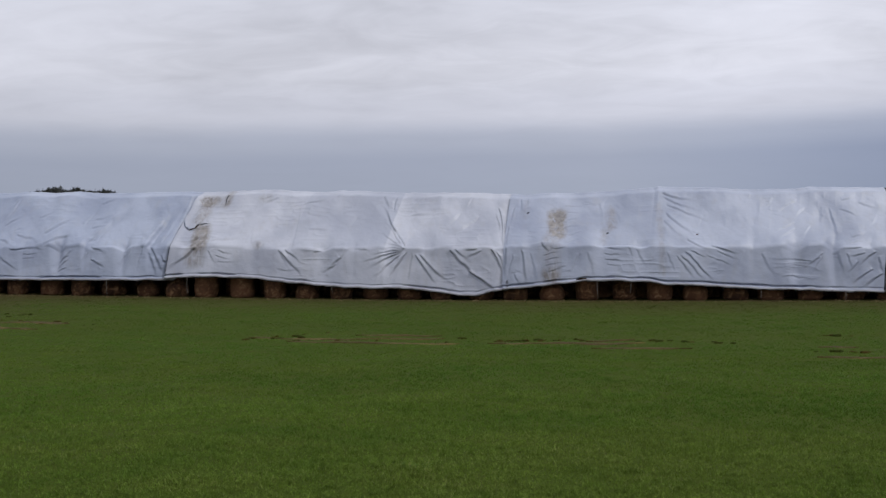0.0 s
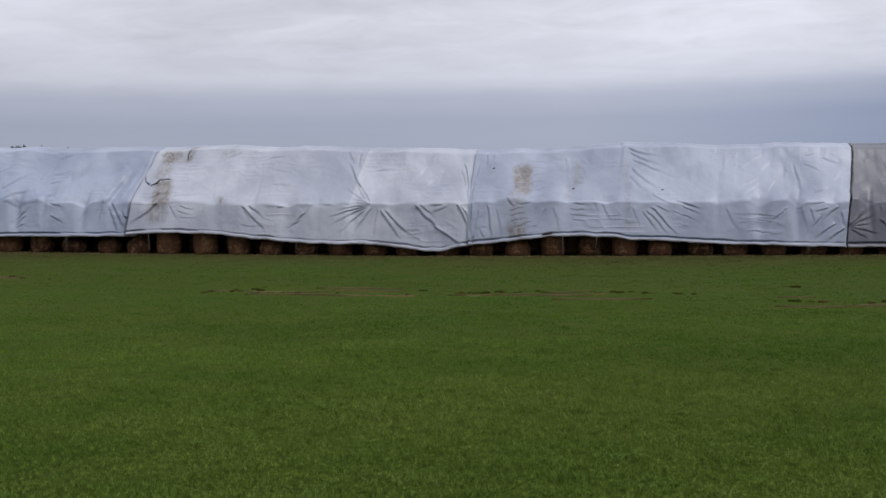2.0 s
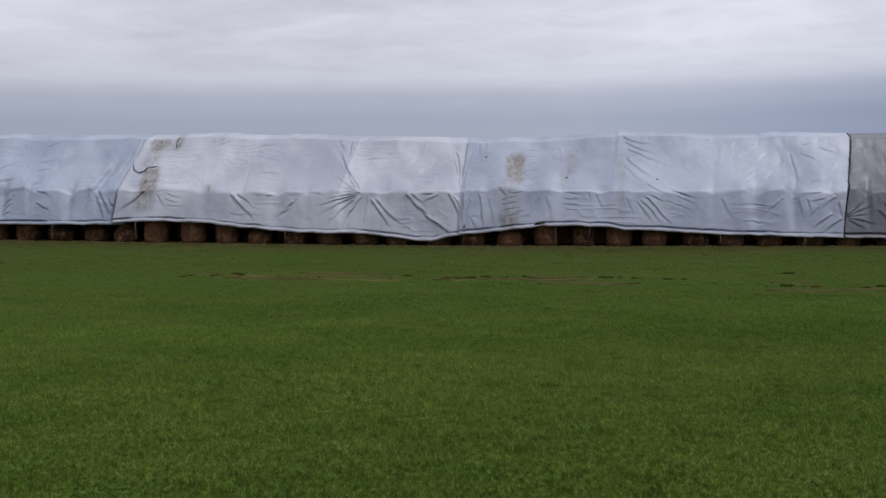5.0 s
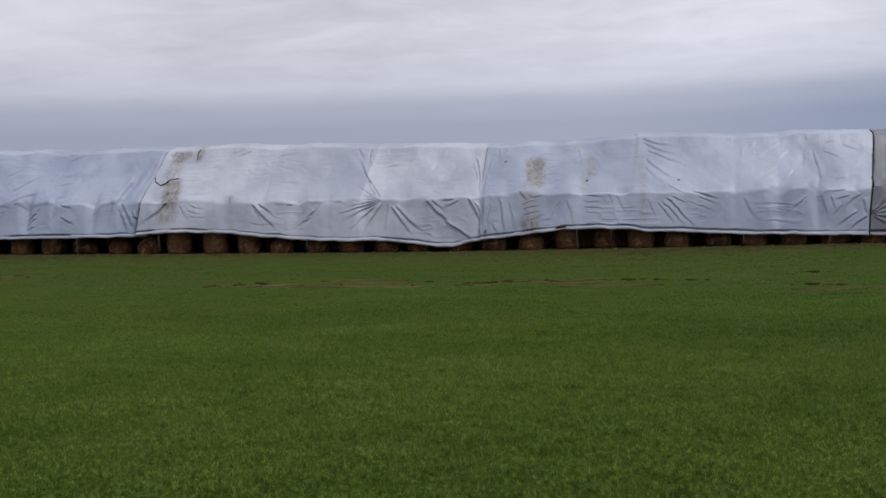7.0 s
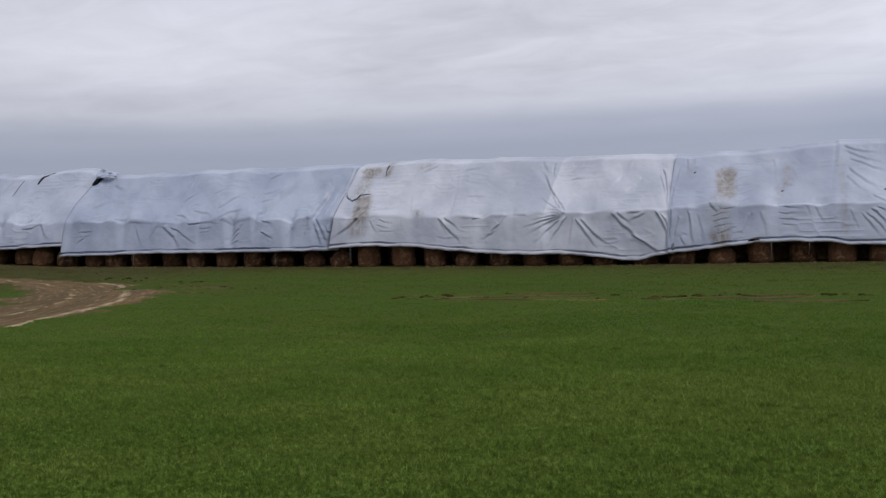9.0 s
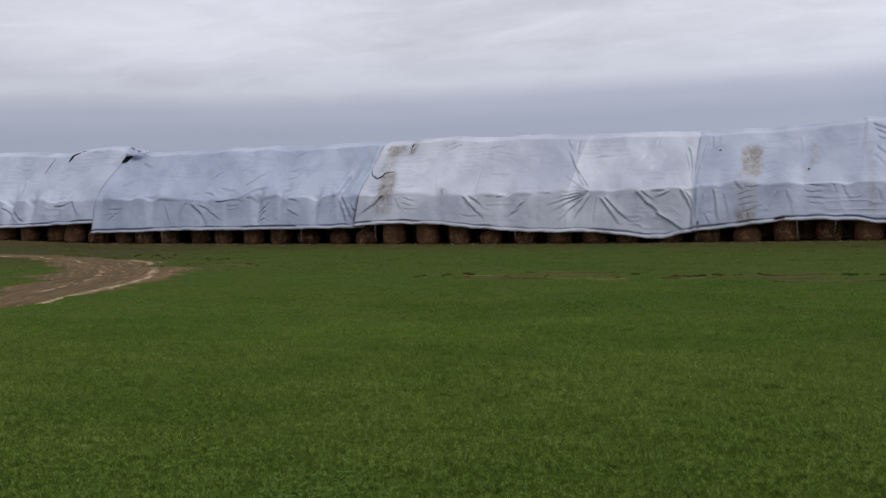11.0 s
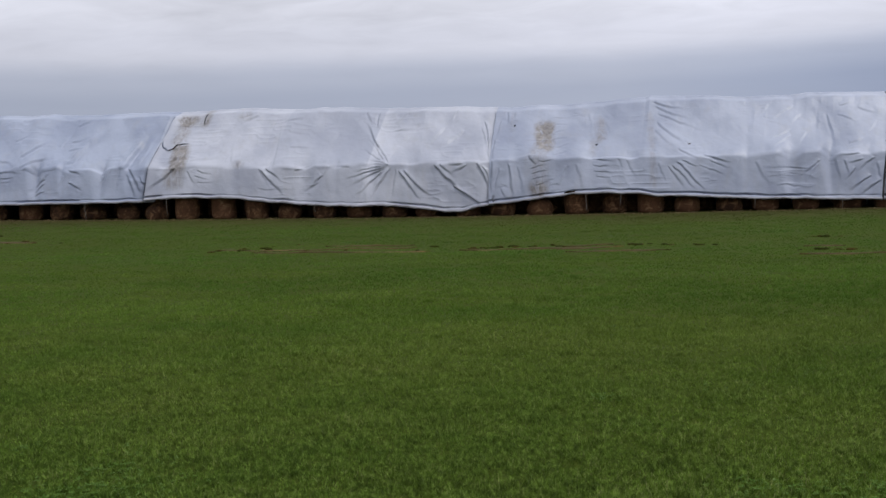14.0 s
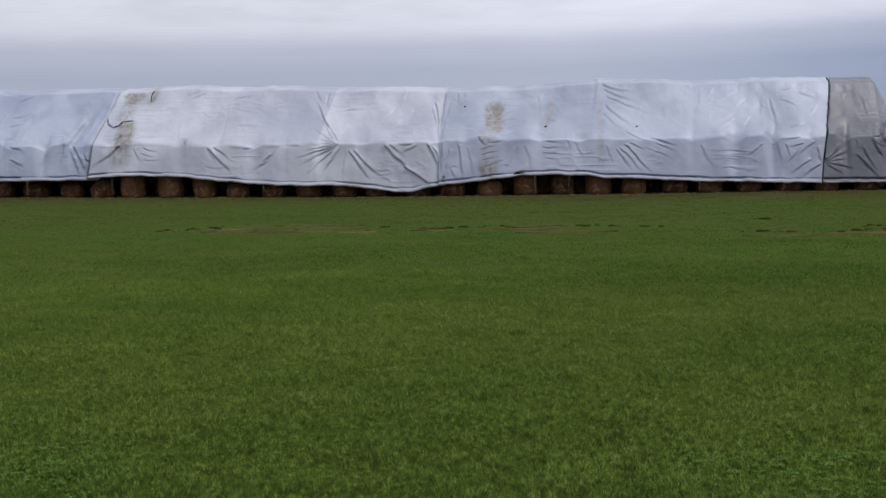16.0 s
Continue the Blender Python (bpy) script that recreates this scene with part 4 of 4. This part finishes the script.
T3_STAR_B = [(-2.49, 2.09, -1.59, 1.07, 0.06, -0.18), (-1.73, 1.17, -0.37, 0.37, 0.05, -0.18), (-2.26, 2.09, -1.72, 1.57, 0.04, -0.08), (-0.71, 2.05, -0.26, 1.09, 0.05, -0.15), (-0.52, 1.95, -0.17, 1.31, 0.035, -0.09),
    (-1.07, 1.97, -1.72, 1.67, 0.05, -0.07), (-1.25, 2.06, -1.90, 1.99, 0.05, -0.08), (-0.52, 3.91, -0.18, 2.17, 0.035, -0.16), (-0.67, 3.62, -0.31, 2.45, 0.04, -0.06), (-1.62, 4.33, -1.83, 3.95, 0.04, -0.08),
    (-1.31, 3.40, -2.31, 2.59, 0.1, -0.07), (-2.09, 3.66, -2.90, 2.51, 0.12, -0.05), (-3.72, 4.30, -4.32, 3.58, 0.09, -0.05), (-4.32, 3.58, -3.37, 3.60, 0.05, -0.05), (-5.07, 3.75, -5.00, 4.54, 0.05, -0.09),
    (-5.62, 4.41, -5.31, 3.76, 0.06, -0.08)]
T4_SEAM = [(-0.02, 2.99, -0.13, 2.17, 0.04, -0.14), (0.17, 3.84, -0.06, 2.90, 0.05, -0.07), (0.48, 4.22, 0.42, 3.55, 0.05, -0.07), (0.77, 4.21, 0.69, 3.73, 0.035, -0.06), (-0.13, 2.17, -0.16, 0.82, 0.04, -0.15),
    (0.16, 1.85, -0.04, 0.95, 0.035, -0.09), (0.52, 2.02, 0.68, 0.57, 0.05, -0.12), (0.24, 1.08, 0.41, 0.58, 0.04, -0.07), (0.89, 1.92, 1.14, 0.79, 0.06, -0.07), (1.34, 2.27, 1.61, 1.90, 0.04, -0.11),
    (1.43, 1.77, 2.06, 1.89, 0.025, -0.05), (1.47, 1.55, 2.19, 1.67, 0.025, -0.05), (1.51, 1.32, 2.24, 1.44, 0.025, -0.05), (1.69, 1.09, 2.19, 1.22, 0.025, -0.05), (1.75, 2.04, 2.43, 2.11, 0.025, -0.05)]
T4_PUCKER = [(2.37, 3.78, 3.03, 3.85, 0.025, -0.045), (2.42, 3.49, 2.98, 3.52, 0.025, -0.04), (2.47, 3.21, 2.88, 3.29, 0.025, -0.045), (2.42, 2.93, 2.93, 3.01, 0.025, -0.045), (2.47, 2.60, 3.02, 2.73, 0.025, -0.045),
    (2.38, 2.29, 2.97, 2.41, 0.025, -0.05), (3.86, 2.07, 4.75, 1.96, 0.03, -0.07), (3.90, 1.85, 4.71, 1.74, 0.03, -0.06), (3.95, 1.62, 4.61, 1.52, 0.03, -0.05), (4.03, 1.35, 4.57, 1.30, 0.03, -0.04),
    (2.94, 1.87, 2.59, 0.89, 0.06, -0.08), (3.23, 1.95, 3.44, 0.79, 0.06, -0.05), (5.16, 2.04, 5.46, 1.32, 0.05, -0.06), (4.85, 2.09, 5.06, 1.64, 0.04, -0.06), (3.77, 3.98, 3.84, 2.80, 0.07, -0.04)]
T4_FAN = [(6.40, 4.34, 7.61, 3.92, 0.05, -0.094), (6.48, 4.14, 7.66, 3.54, 0.05, -0.07), (6.59, 3.85, 8.02, 3.10, 0.05, -0.07), (6.51, 3.47, 7.50, 2.43, 0.07, -0.078), (6.40, 3.19, 7.05, 2.35, 0.06, -0.047),
    (7.22, 2.35, 7.99, 1.97, 0.035, -0.086), (8.13, 2.10, 9.09, 1.81, 0.035, -0.101), (8.38, 1.92, 9.08, 1.59, 0.03, -0.047), (6.97, 1.78, 7.75, 0.87, 0.04, -0.078), (7.15, 1.91, 8.11, 0.82, 0.04, -0.101),
    (6.79, 1.74, 7.40, 0.83, 0.05, -0.055), (7.33, 1.95, 7.90, 1.67, 0.03, -0.055), (7.52, 2.66, 7.87, 2.56, 0.03, -0.031), (7.94, 1.75, 8.94, 1.29, 0.03, -0.031), (6.40, 1.92, 6.65, 0.94, 0.06, -0.031)]
T4_EAST = [(12.17, 1.43, 10.35, 1.61, 0.03, -0.056), (12.03, 1.26, 10.43, 1.25, 0.03, -0.049), (11.90, 0.78, 10.82, 0.85, 0.03, -0.042), (12.52, 1.78, 11.82, 1.26, 0.035, -0.098), (12.43, 1.65, 11.99, 0.95, 0.04, -0.063),
    (12.99, 1.81, 13.11, 0.80, 0.06, -0.077), (10.05, 1.75, 10.51, 0.85, 0.07, -0.063), (11.63, 2.96, 10.76, 2.57, 0.04, -0.056), (11.63, 2.73, 10.59, 2.09, 0.05, -0.049), (11.90, 3.89, 10.99, 3.35, 0.05, -0.056),
    (12.11, 3.60, 11.64, 3.05, 0.07, -0.042), (9.48, 1.94, 9.16, 1.10, 0.08, -0.028), (10.33, 4.03, 9.70, 1.98, 0.13, -0.035), (12.21, 2.81, 11.68, 2.10, 0.07, -0.042), (12.76, 3.72, 12.34, 2.13, 0.1, -0.035)]
T4_CORNER = [(13.94, 1.96, 13.25, 1.89, 0.035, -0.079), (14.02, 1.74, 13.46, 1.58, 0.035, -0.072), (14.41, 1.77, 13.88, 1.35, 0.05, -0.086), (14.31, 1.12, 13.54, 0.61, 0.05, -0.101), (14.69, 0.94, 13.85, 0.39, 0.06, -0.101),
    (13.72, 1.44, 13.36, 1.01, 0.04, -0.072), (13.29, 1.76, 13.45, 1.23, 0.04, -0.072), (13.46, 3.47, 14.14, 3.17, 0.04, -0.05), (14.24, 3.73, 14.96, 3.42, 0.06, -0.05), (13.63, 3.79, 14.12, 3.97, 0.04, -0.043),
    (13.69, 2.36, 14.24, 2.48, 0.04, -0.065), (13.55, 2.15, 14.09, 2.22, 0.03, -0.043), (14.45, 1.60, 14.65, 0.98, 0.05, -0.058), (13.09, 3.57, 13.07, 2.11, 0.06, -0.05), (14.90, 3.19, 14.43, 2.75, 0.06, -0.036)]
T5_GREY = [(14.84, 1.06, 15.51, 1.66, 0.04, -0.111), (14.84, 1.02, 15.77, 1.44, 0.04, -0.102), (14.84, 1.00, 15.67, 1.11, 0.03, -0.085), (14.84, 0.96, 15.85, 0.74, 0.04, -0.093), (14.84, 0.91, 15.47, 0.48, 0.04, -0.076),
    (15.93, 1.30, 16.92, 0.32, 0.05, -0.111), (16.19, 1.56, 16.70, 0.68, 0.05, -0.102), (16.58, 1.81, 17.03, 0.93, 0.06, -0.119), (16.62, 1.94, 17.23, 2.01, 0.04, -0.068), (16.70, 1.68, 17.33, 1.53, 0.04, -0.068),
    (15.65, 1.88, 15.51, 1.35, 0.05, -0.06), (15.24, 2.37, 15.59, 2.23, 0.03, -0.043), (15.94, 1.82, 15.98, 1.43, 0.05, -0.043), (15.17, 1.28, 15.55, 1.57, 0.03, -0.06)]

T0, *_ = make_tarp("white tarpaulin, torn near the ridge, draped over hay bales", lambda z: -46 + 0 * z, beside(SEAM_A, 0.5), HEM_0,
          [(-34.5, 3.9, -33.9, 4.9, 0.06, -0.13), (-34.5, 3.8, -34.1, 2.9, 0.10, -0.10), (-31.2, 2.7, -30.2, 3.9, 0.12, -0.10), (-33.5, 1.6, -34.6, 2.5, 0.10, -0.10), (-35, 2.4, -34.0, 1.6, 0.07, -0.10), (-30.6, 2.6, -30.1, 1.7, 0.14, -0.12),
           (-33.3, 5.0, -33.7, 4.1, 0.06, -0.10), (-31.6, 2.35, -30.6, 2.5, 0.05, -0.10), (-32.4, 3.2, -31.2, 4.4, 0.12, -0.06)],
          TARP_WHITE, 1, ARCH_0, lift_right=-0.25, tears=[(-32.14, 4.66, -32.00, 5.06, 0.10), (-32.10, 5.00, -31.46, 5.20, 0.11), (-33.44, 4.10, -33.16, 4.93, 0.025), (-28.72, 4.44, -28.36, 5.02, 0.18)])


def make_flap():
    """The loose end of the first sheet, crumpled over the ridge."""
    u, v = np.meshgrid(np.linspace(0, 1, 40), np.linspace(0, 1, 26))
    x = -28.50 + 1.10 * u - 0.1 * v
    z = 5.33 - 0.28 * u - (0.50 - 0.30 * u) * v + 0.10 * (fbm(u * 4, v * 3, 5) - 0.5)
    y = 2.55 - 0.50 * v * (1 - 0.5 * u) + 0.22 * (fbm(u * 5 + 3, v * 4, 8) - 0.5)
    part("loose_flap", grid_mesh("loose_flap", x - T0.location[0], y, z), TARP_BLUISH, T0, "crumpled grey loose end")


make_flap()
make_tarp("bluish white tarpaulin with soft drapes over hay bales", SEAM_A, beside(SEAM_B, 0.35), HEM_1, T2_SLOPE + T2_SKIRT + T2_EAST,
          TARP_BLUISH, 2, ARCH_1, lift_left=0.10, lift_right=-0.28, tears=[(-28.60, 4.44, -28.36, 4.98, 0.17)],
          dull_by_x=curve((-30, 0.1), (-25.2, 0.1), (-24.6, 0.6), (-23.4, 0.6), (-23.0, 0.05), (-20.4, 0.05), (-19.8, 0.45), (-18.4, 0.45), (-18.0, 0.1), (-14, 0.1)))
make_tarp("off-white tarpaulin with brown stains and a gathered star of folds", SEAM_B, beside(SEAM_C, 0.25), HEM_2, softer(T3_WEST + T3_MID, 1.3, 0.85) + T3_STAR_A + T3_STAR_B,
          TARP_WARM, 3, ARCH_2, calm=0.7, lift_left=0.09, lift_right=-0.10,
          stains=[(-14.0, -12.9, 4.1, 4.6, 0.6), (-14.0, -13.3, 3.2, 4.5, 0.6), (-13.8, -13.05, 2.15, 3.2, 1.15), (-14.0, -13.1, 1.4, 2.2, 0.6), (-12.8, -12.5, 4.0, 4.8, 0.9), (-11.3, -10.6, 4.2, 4.6, 0.45), (-11.0, -10.5, 2.2, 2.45, 0.6)],
          tears=[(-14.44, 3.52, -14.32, 3.20, 0.026), (-14.36, 3.24, -14.08, 3.05, 0.034), (-14.13, 3.06, -13.79, 3.09, 0.036), (-13.84, 3.06, -13.68, 3.27, 0.040), (-13.74, 3.26, -13.20, 3.27, 0.028), (-12.70, 4.62, -12.80, 4.38, 0.026), (-12.80, 4.42, -12.74, 4.14, 0.020)],
          dull_by_x=curve((-15, 0.05), (-9.42, 0.08), (-9.38, 0.55), (-8.0, 0.5), (-6.6, 0.95), (-5.25, 1.0), (-5.20, 0.0), (-3.2, 0.05), (-0.9, 0.25), (0.2, 0.35)))
make_tarp("white tarpaulin with tan patches and fanned folds", SEAM_C, beside(SEAM_D, -0.01), HEM_3, softer(T4_SEAM + T4_PUCKER, 1.3, 0.75) + T4_FAN + softer(T4_EAST, 1.0, 0.7) + T4_CORNER, TARP_WHITE, 4, ARCH_3, lift_left=0.015, stiff=0.6,
          stains=[(1.65, 2.35, 2.55, 3.65, 1.3), (1.4, 2.2, 1.2, 2.6, 0.42), (1.4, 2.1, 0.65, 1.2, 1.1), (4.05, 4.45, 2.8, 3.8, 0.6), (3.75, 4.1, 2.2, 2.9, 0.4), (6.1, 6.35, 0.9, 3.9, 0.5), (0.5, 0.9, 3.2, 4.2, 0.25)],
          tears=[(0.72, 3.50, 0.80, 3.54, 0.028), (4.02, 2.70, 4.12, 2.73, 0.026), (7.58, 2.57, 7.74, 2.60, 0.018), (-0.06, 0.50, -0.04, 0.80, 0.06), (2.75, 0.80, 3.2, 0.84, 0.040)],
          dull_by_x=curve((-1, 0.5), (1.1, 0.5), (1.5, 0.1), (3.2, 0.0), (4.2, 0.45), (5.6, 0.45), (5.9, 0.25), (8.6, 0.15), (9.8, 0.35), (10.6, 0.35), (11.3, 0.1), (12.1, 0.1), (12.7, 0.35), (13.2, 0.3), (13.8, 0.05), (16, 0.0)))
make_tarp("dirty grey tarpaulin over the end of the hay stack", beside(SEAM_D, 0.05), lambda z: 19.6 + 0 * z, HEM_4, T5_GREY, TARP_GREY, 5, ARCH_4, hip=17.35, calm=0.35)


def make_edge(seam):
    """An added black tube that fills the gap between two sheets, for its dark line."""
    rnd = random.Random(8)
    pts = []
    for z in np.linspace(0.30, 4.30, 46):
        led = 1.97
        y = 0.02 + 0.15 * z if z < led else 0.28 + (z - led) * 0.93
        pts.append((float(seam(z)) + 0.02 + rnd.uniform(-0.015, 0.015), y + 0.01, z))
    ob = part("edge_cord", tube(pts, 0.034, 8, 0.55, rnd), SEAM_BLACK)
    tagged(ob, "uneven black line filling the gap beside the white tarpaulin", "cord")


make_edge(SEAM_D)

# ---------------------------------------------------------------- straps and loose straw
def make_strap(x, z_top, length, sway):
    pts = [(x + sway * f * f, -0.06 - 0.05 * math.sin(f * 3), z_top - length * f) for f in np.linspace(0, 1, 7)]
    ob = part("tie_strap", tube(pts, 0.007, 6), STRAP)
    tagged(ob, "thin grey tie strap hanging from the tarpaulin hem", "strap", "straps of the tarpaulins")


for x, hem, ln, sw in ((-13.75, HEM_2, 0.75, 0.02), (-7.4, HEM_2, 0.3, 0.05), (3.6, HEM_3, 0.72, 0.03), (4.95, HEM_3, 0.5, -0.04), (10.0, HEM_3, 0.4, 0.0), (13.2, HEM_3, 0.35, 0.0), (-17.4, HEM_1, 0.7, 0.02), (-24.9, HEM_1, 0.7, 0.0)):
    make_strap(x, float(hem(x)), ln, sw)


def blades(name, count, place, height, width, mat, seed, lean=0.5, turf=False):
    """Many single blades, each a bent strip of two triangles."""
    rng = np.random.default_rng(seed)
    x, y = place(rng, count)
    z = ground_z(x, y) - 0.004
    h = height[0] + (height[1] - height[0]) * rng.random(len(x)) ** 1.5
    if turf:
        # tufts: taller and shorter patches; far blades stand for small tufts
        far = np.hypot(x - 3.2, y + 38.2)
        h *= 0.45 + 0.75 * fbm(x * 1.4, y * 1.4, 60) + 0.65 * smooth(0.45, 0.75, fbm(x * 6, y * 6, 63))
        width = width * np.maximum(far, 5)
        h *= 1 - 0.5 * smooth(12, 26, far)
    a = rng.random(len(x)) * math.tau
    w = width * (0.6 + 0.8 * rng.random(len(x)))
    l = lean * h * rng.random(len(x))
    b = rng.random(len(x)) * math.tau
    cx, cy = np.cos(a) * w / 2, np.sin(a) * w / 2
    base = np.stack([x, y, z], -1)
    side = np.stack([cx, cy, 0 * cx], -1)
    tip = base + np.stack([np.cos(b) * l, np.sin(b) * l, h], -1)
    co = np.stack([base - side, base + side, tip], 1).reshape(-1, 3)
    me = bpy.data.meshes.new(name)
    fill(me, co, np.arange(len(co)).reshape(-1, 3))
    return part(name, me, mat)


def straw_place(rng, n):
    x = rng.uniform(-40, 18, n)
    return x, -0.05 - np.abs(rng.normal(0, 0.35, n))


tagged(blades("loose_straw", 4500, straw_place, (0.02, 0.10), 0.02, STRAW, 3, 2.0), "loose pale straw scattered along the foot of the bales", "straw", kind="stuff")


# ---------------------------------------------------------------- turf
def on_track(x, y, rng):
    """Where wheels keep the grass down."""
    wob = 0.55 + 0.75 * fbm(x, y, 91)
    hit = np.zeros(len(x), bool)
    for (ax, ay, aw), (bx, by, bw) in zip(TRACK, TRACK[1:]):
        t = np.clip(((x - ax) * (bx - ax) + (y - ay) * (by - ay)) / ((bx - ax) ** 2 + (by - ay) ** 2), 0, 1)
        hit |= np.hypot(x - ax - t * (bx - ax), y - ay - t * (by - ay)) < (aw + (bw - aw) * t) * 0.5 * wob
    return hit & (rng.random(len(x)) < 0.96)


def on_rut(x, y):
    hit = np.zeros(len(x), bool)
    wob = 0.15 + 0.7 * fbm(x * 2, y * 2, 92)
    for pts, w in RUTS:
        for (ax, ay), (bx, by) in zip(pts, pts[1:]):
            t = np.clip(((x - ax) * (bx - ax) + (y - ay) * (by - ay)) / ((bx - ax) ** 2 + (by - ay) ** 2), 0, 1)
            hit |= np.hypot(x - ax - t * (bx - ax), y - ay - t * (by - ay)) < w * wob * 1.25
    return hit


def turf_place(near, far):
    def place(rng, n):
        m = n // 9
        d = near * (far / near) ** (rng.random(m) ** 1.25)
        a = np.radians(rng.uniform(-50, 36, m))
        k = rng.integers(0, m, n)
        x = 3.0 + np.sin(a[k]) * d[k] + rng.normal(0, 0.0042, n) * d[k]
        y = -38.2 + np.cos(a[k]) * d[k] + rng.normal(0, 0.0042, n) * d[k]
        keep = (y < -0.3) & ~on_track(x, y, rng) & ~(on_rut(x, y) & (rng.random(n) < 0.6))
        return x[keep], y[keep]
    return place


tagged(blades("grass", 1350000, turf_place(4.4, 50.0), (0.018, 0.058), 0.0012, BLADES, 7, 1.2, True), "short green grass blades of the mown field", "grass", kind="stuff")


def clover_material():
    n = material("clover_leaves")
    r = n.add("ShaderNodeNewGeometry").outputs["Random Per Island"]
    col = n.ramp(r, [(0.0, (0.046, 0.094, 0.013)), (0.7, (0.078, 0.146, 0.026)), (1.0, (0.122, 0.190, 0.054))])
    return finish(n, col, 0.7, None, spec=0.03)


CLOVER = clover_material()


def make_clover():
    """Patches of three-leaved clover, each leaflet a small rhomb on a level."""
    rng = np.random.default_rng(21)
    spots = [(0.15, -32.15, 0.28, 240), (0.0, -31.6, 0.18, 60), (4.5, -31.8, 0.16, 80), (5.1, -32.05, 0.34, 220), (5.5, -31.6, 0.22, 90)]
    for _ in range(14):
        spots.append((rng.uniform(-7, 9), rng.uniform(-32.5, -26), rng.uniform(0.08, 0.2), int(rng.integers(10, 35))))
    co, faces = [], []
    for sx, sy, sr, count in spots:
        for _ in range(count):
            x, y = sx + rng.normal(0, sr), sy + rng.normal(0, sr * 0.7)
            z = float(ground_z(x, y)) + rng.uniform(0.015, 0.045)
            turn = rng.random() * math.tau
            size = rng.uniform(0.008, 0.014)
            for k in range(3):
                a = turn + k * math.tau / 3
                c, w = np.array([math.cos(a), math.sin(a)]), np.array([-math.sin(a), math.cos(a)])
                tilt = rng.uniform(-0.3, 0.3)
                p = [(0.1, 0), (1.1, -0.75), (1.9, 0), (1.1, 0.75)]
                faces.append(range(len(co), len(co) + 4))
                co += [(x + (c[0] * u + w[0] * v) * size, y + (c[1] * u + w[1] * v) * size, z + tilt * u * size) for u, v in p]
    me = bpy.data.meshes.new("clover")
    fill(me, np.array(co), np.array([list(f) for f in faces]))
    tagged(part("clover", me, CLOVER), "pale green patches of clover in the short grass", "clover", kind="stuff")


make_clover()


# ---------------------------------------------------------------- far trees behind the stack
def make_tree(x, y, height, seed):
    rnd = random.Random(seed)
    root = new("tree")
    root.location = (x, y, float(ground_z(x, y)))
    bm = tube([(0, 0, 0), (0.1, 0, height * 0.3), (-0.1, 0.1, height * 0.6), (0.1, 0, height * 0.85)], [0.35, 0.28, 0.18, 0.06], 8)
    part("trunk", bm, BARK, root)
    for k in range(7):
        a, z = rnd.uniform(0, math.tau), height * rnd.uniform(0.3, 0.7)
        r = height * rnd.uniform(0.2, 0.38)
        part("limb", tube([(0, 0, z), (math.cos(a) * r * 0.5, math.sin(a) * r * 0.5, z + r * 0.4), (math.cos(a) * r, math.sin(a) * r, z + r * 0.6)], [0.12, 0.08, 0.03], 6), BARK, root)
    rng = np.random.default_rng(seed)
    n = 16000
    v = rng.normal(0, 1, (n, 3))
    v /= np.linalg.norm(v, axis=1)[:, None]
    lump = 0.65 + 0.5 * fbm(v[:, 0] * 2 + seed, v[:, 1] * 2 + v[:, 2], seed)
    c = v * (lump * rng.random(n) ** 0.22)[:, None] * np.array([height * 0.46, height * 0.46, height * 0.34]) + np.array([0, 0, height * 0.66])
    e1, e2 = rng.normal(0, 0.2, (n, 3)), rng.normal(0, 0.2, (n, 3))
    me = bpy.data.meshes.new("crown")
    fill(me, np.stack([c, c + e1, c + e2], 1).reshape(-1, 3), np.arange(n * 3).reshape(-1, 3))
    part("crown", me, LEAF, root)
    tagged(root, "dark leafy tree standing beyond the hay stack", "tree", "trees behind the stack")


TREES = ((-69.7, 84.0, 7.75, 1), (-67.1, 83.0, 8.0, 2), (-64.9, 84.5, 7.95, 3), (-62.6, 83.5, 7.75, 4), (-60.8, 84.0, 7.6, 5))
for tx, ty, th, ts in TREES:
    make_tree(tx, ty, th, ts)
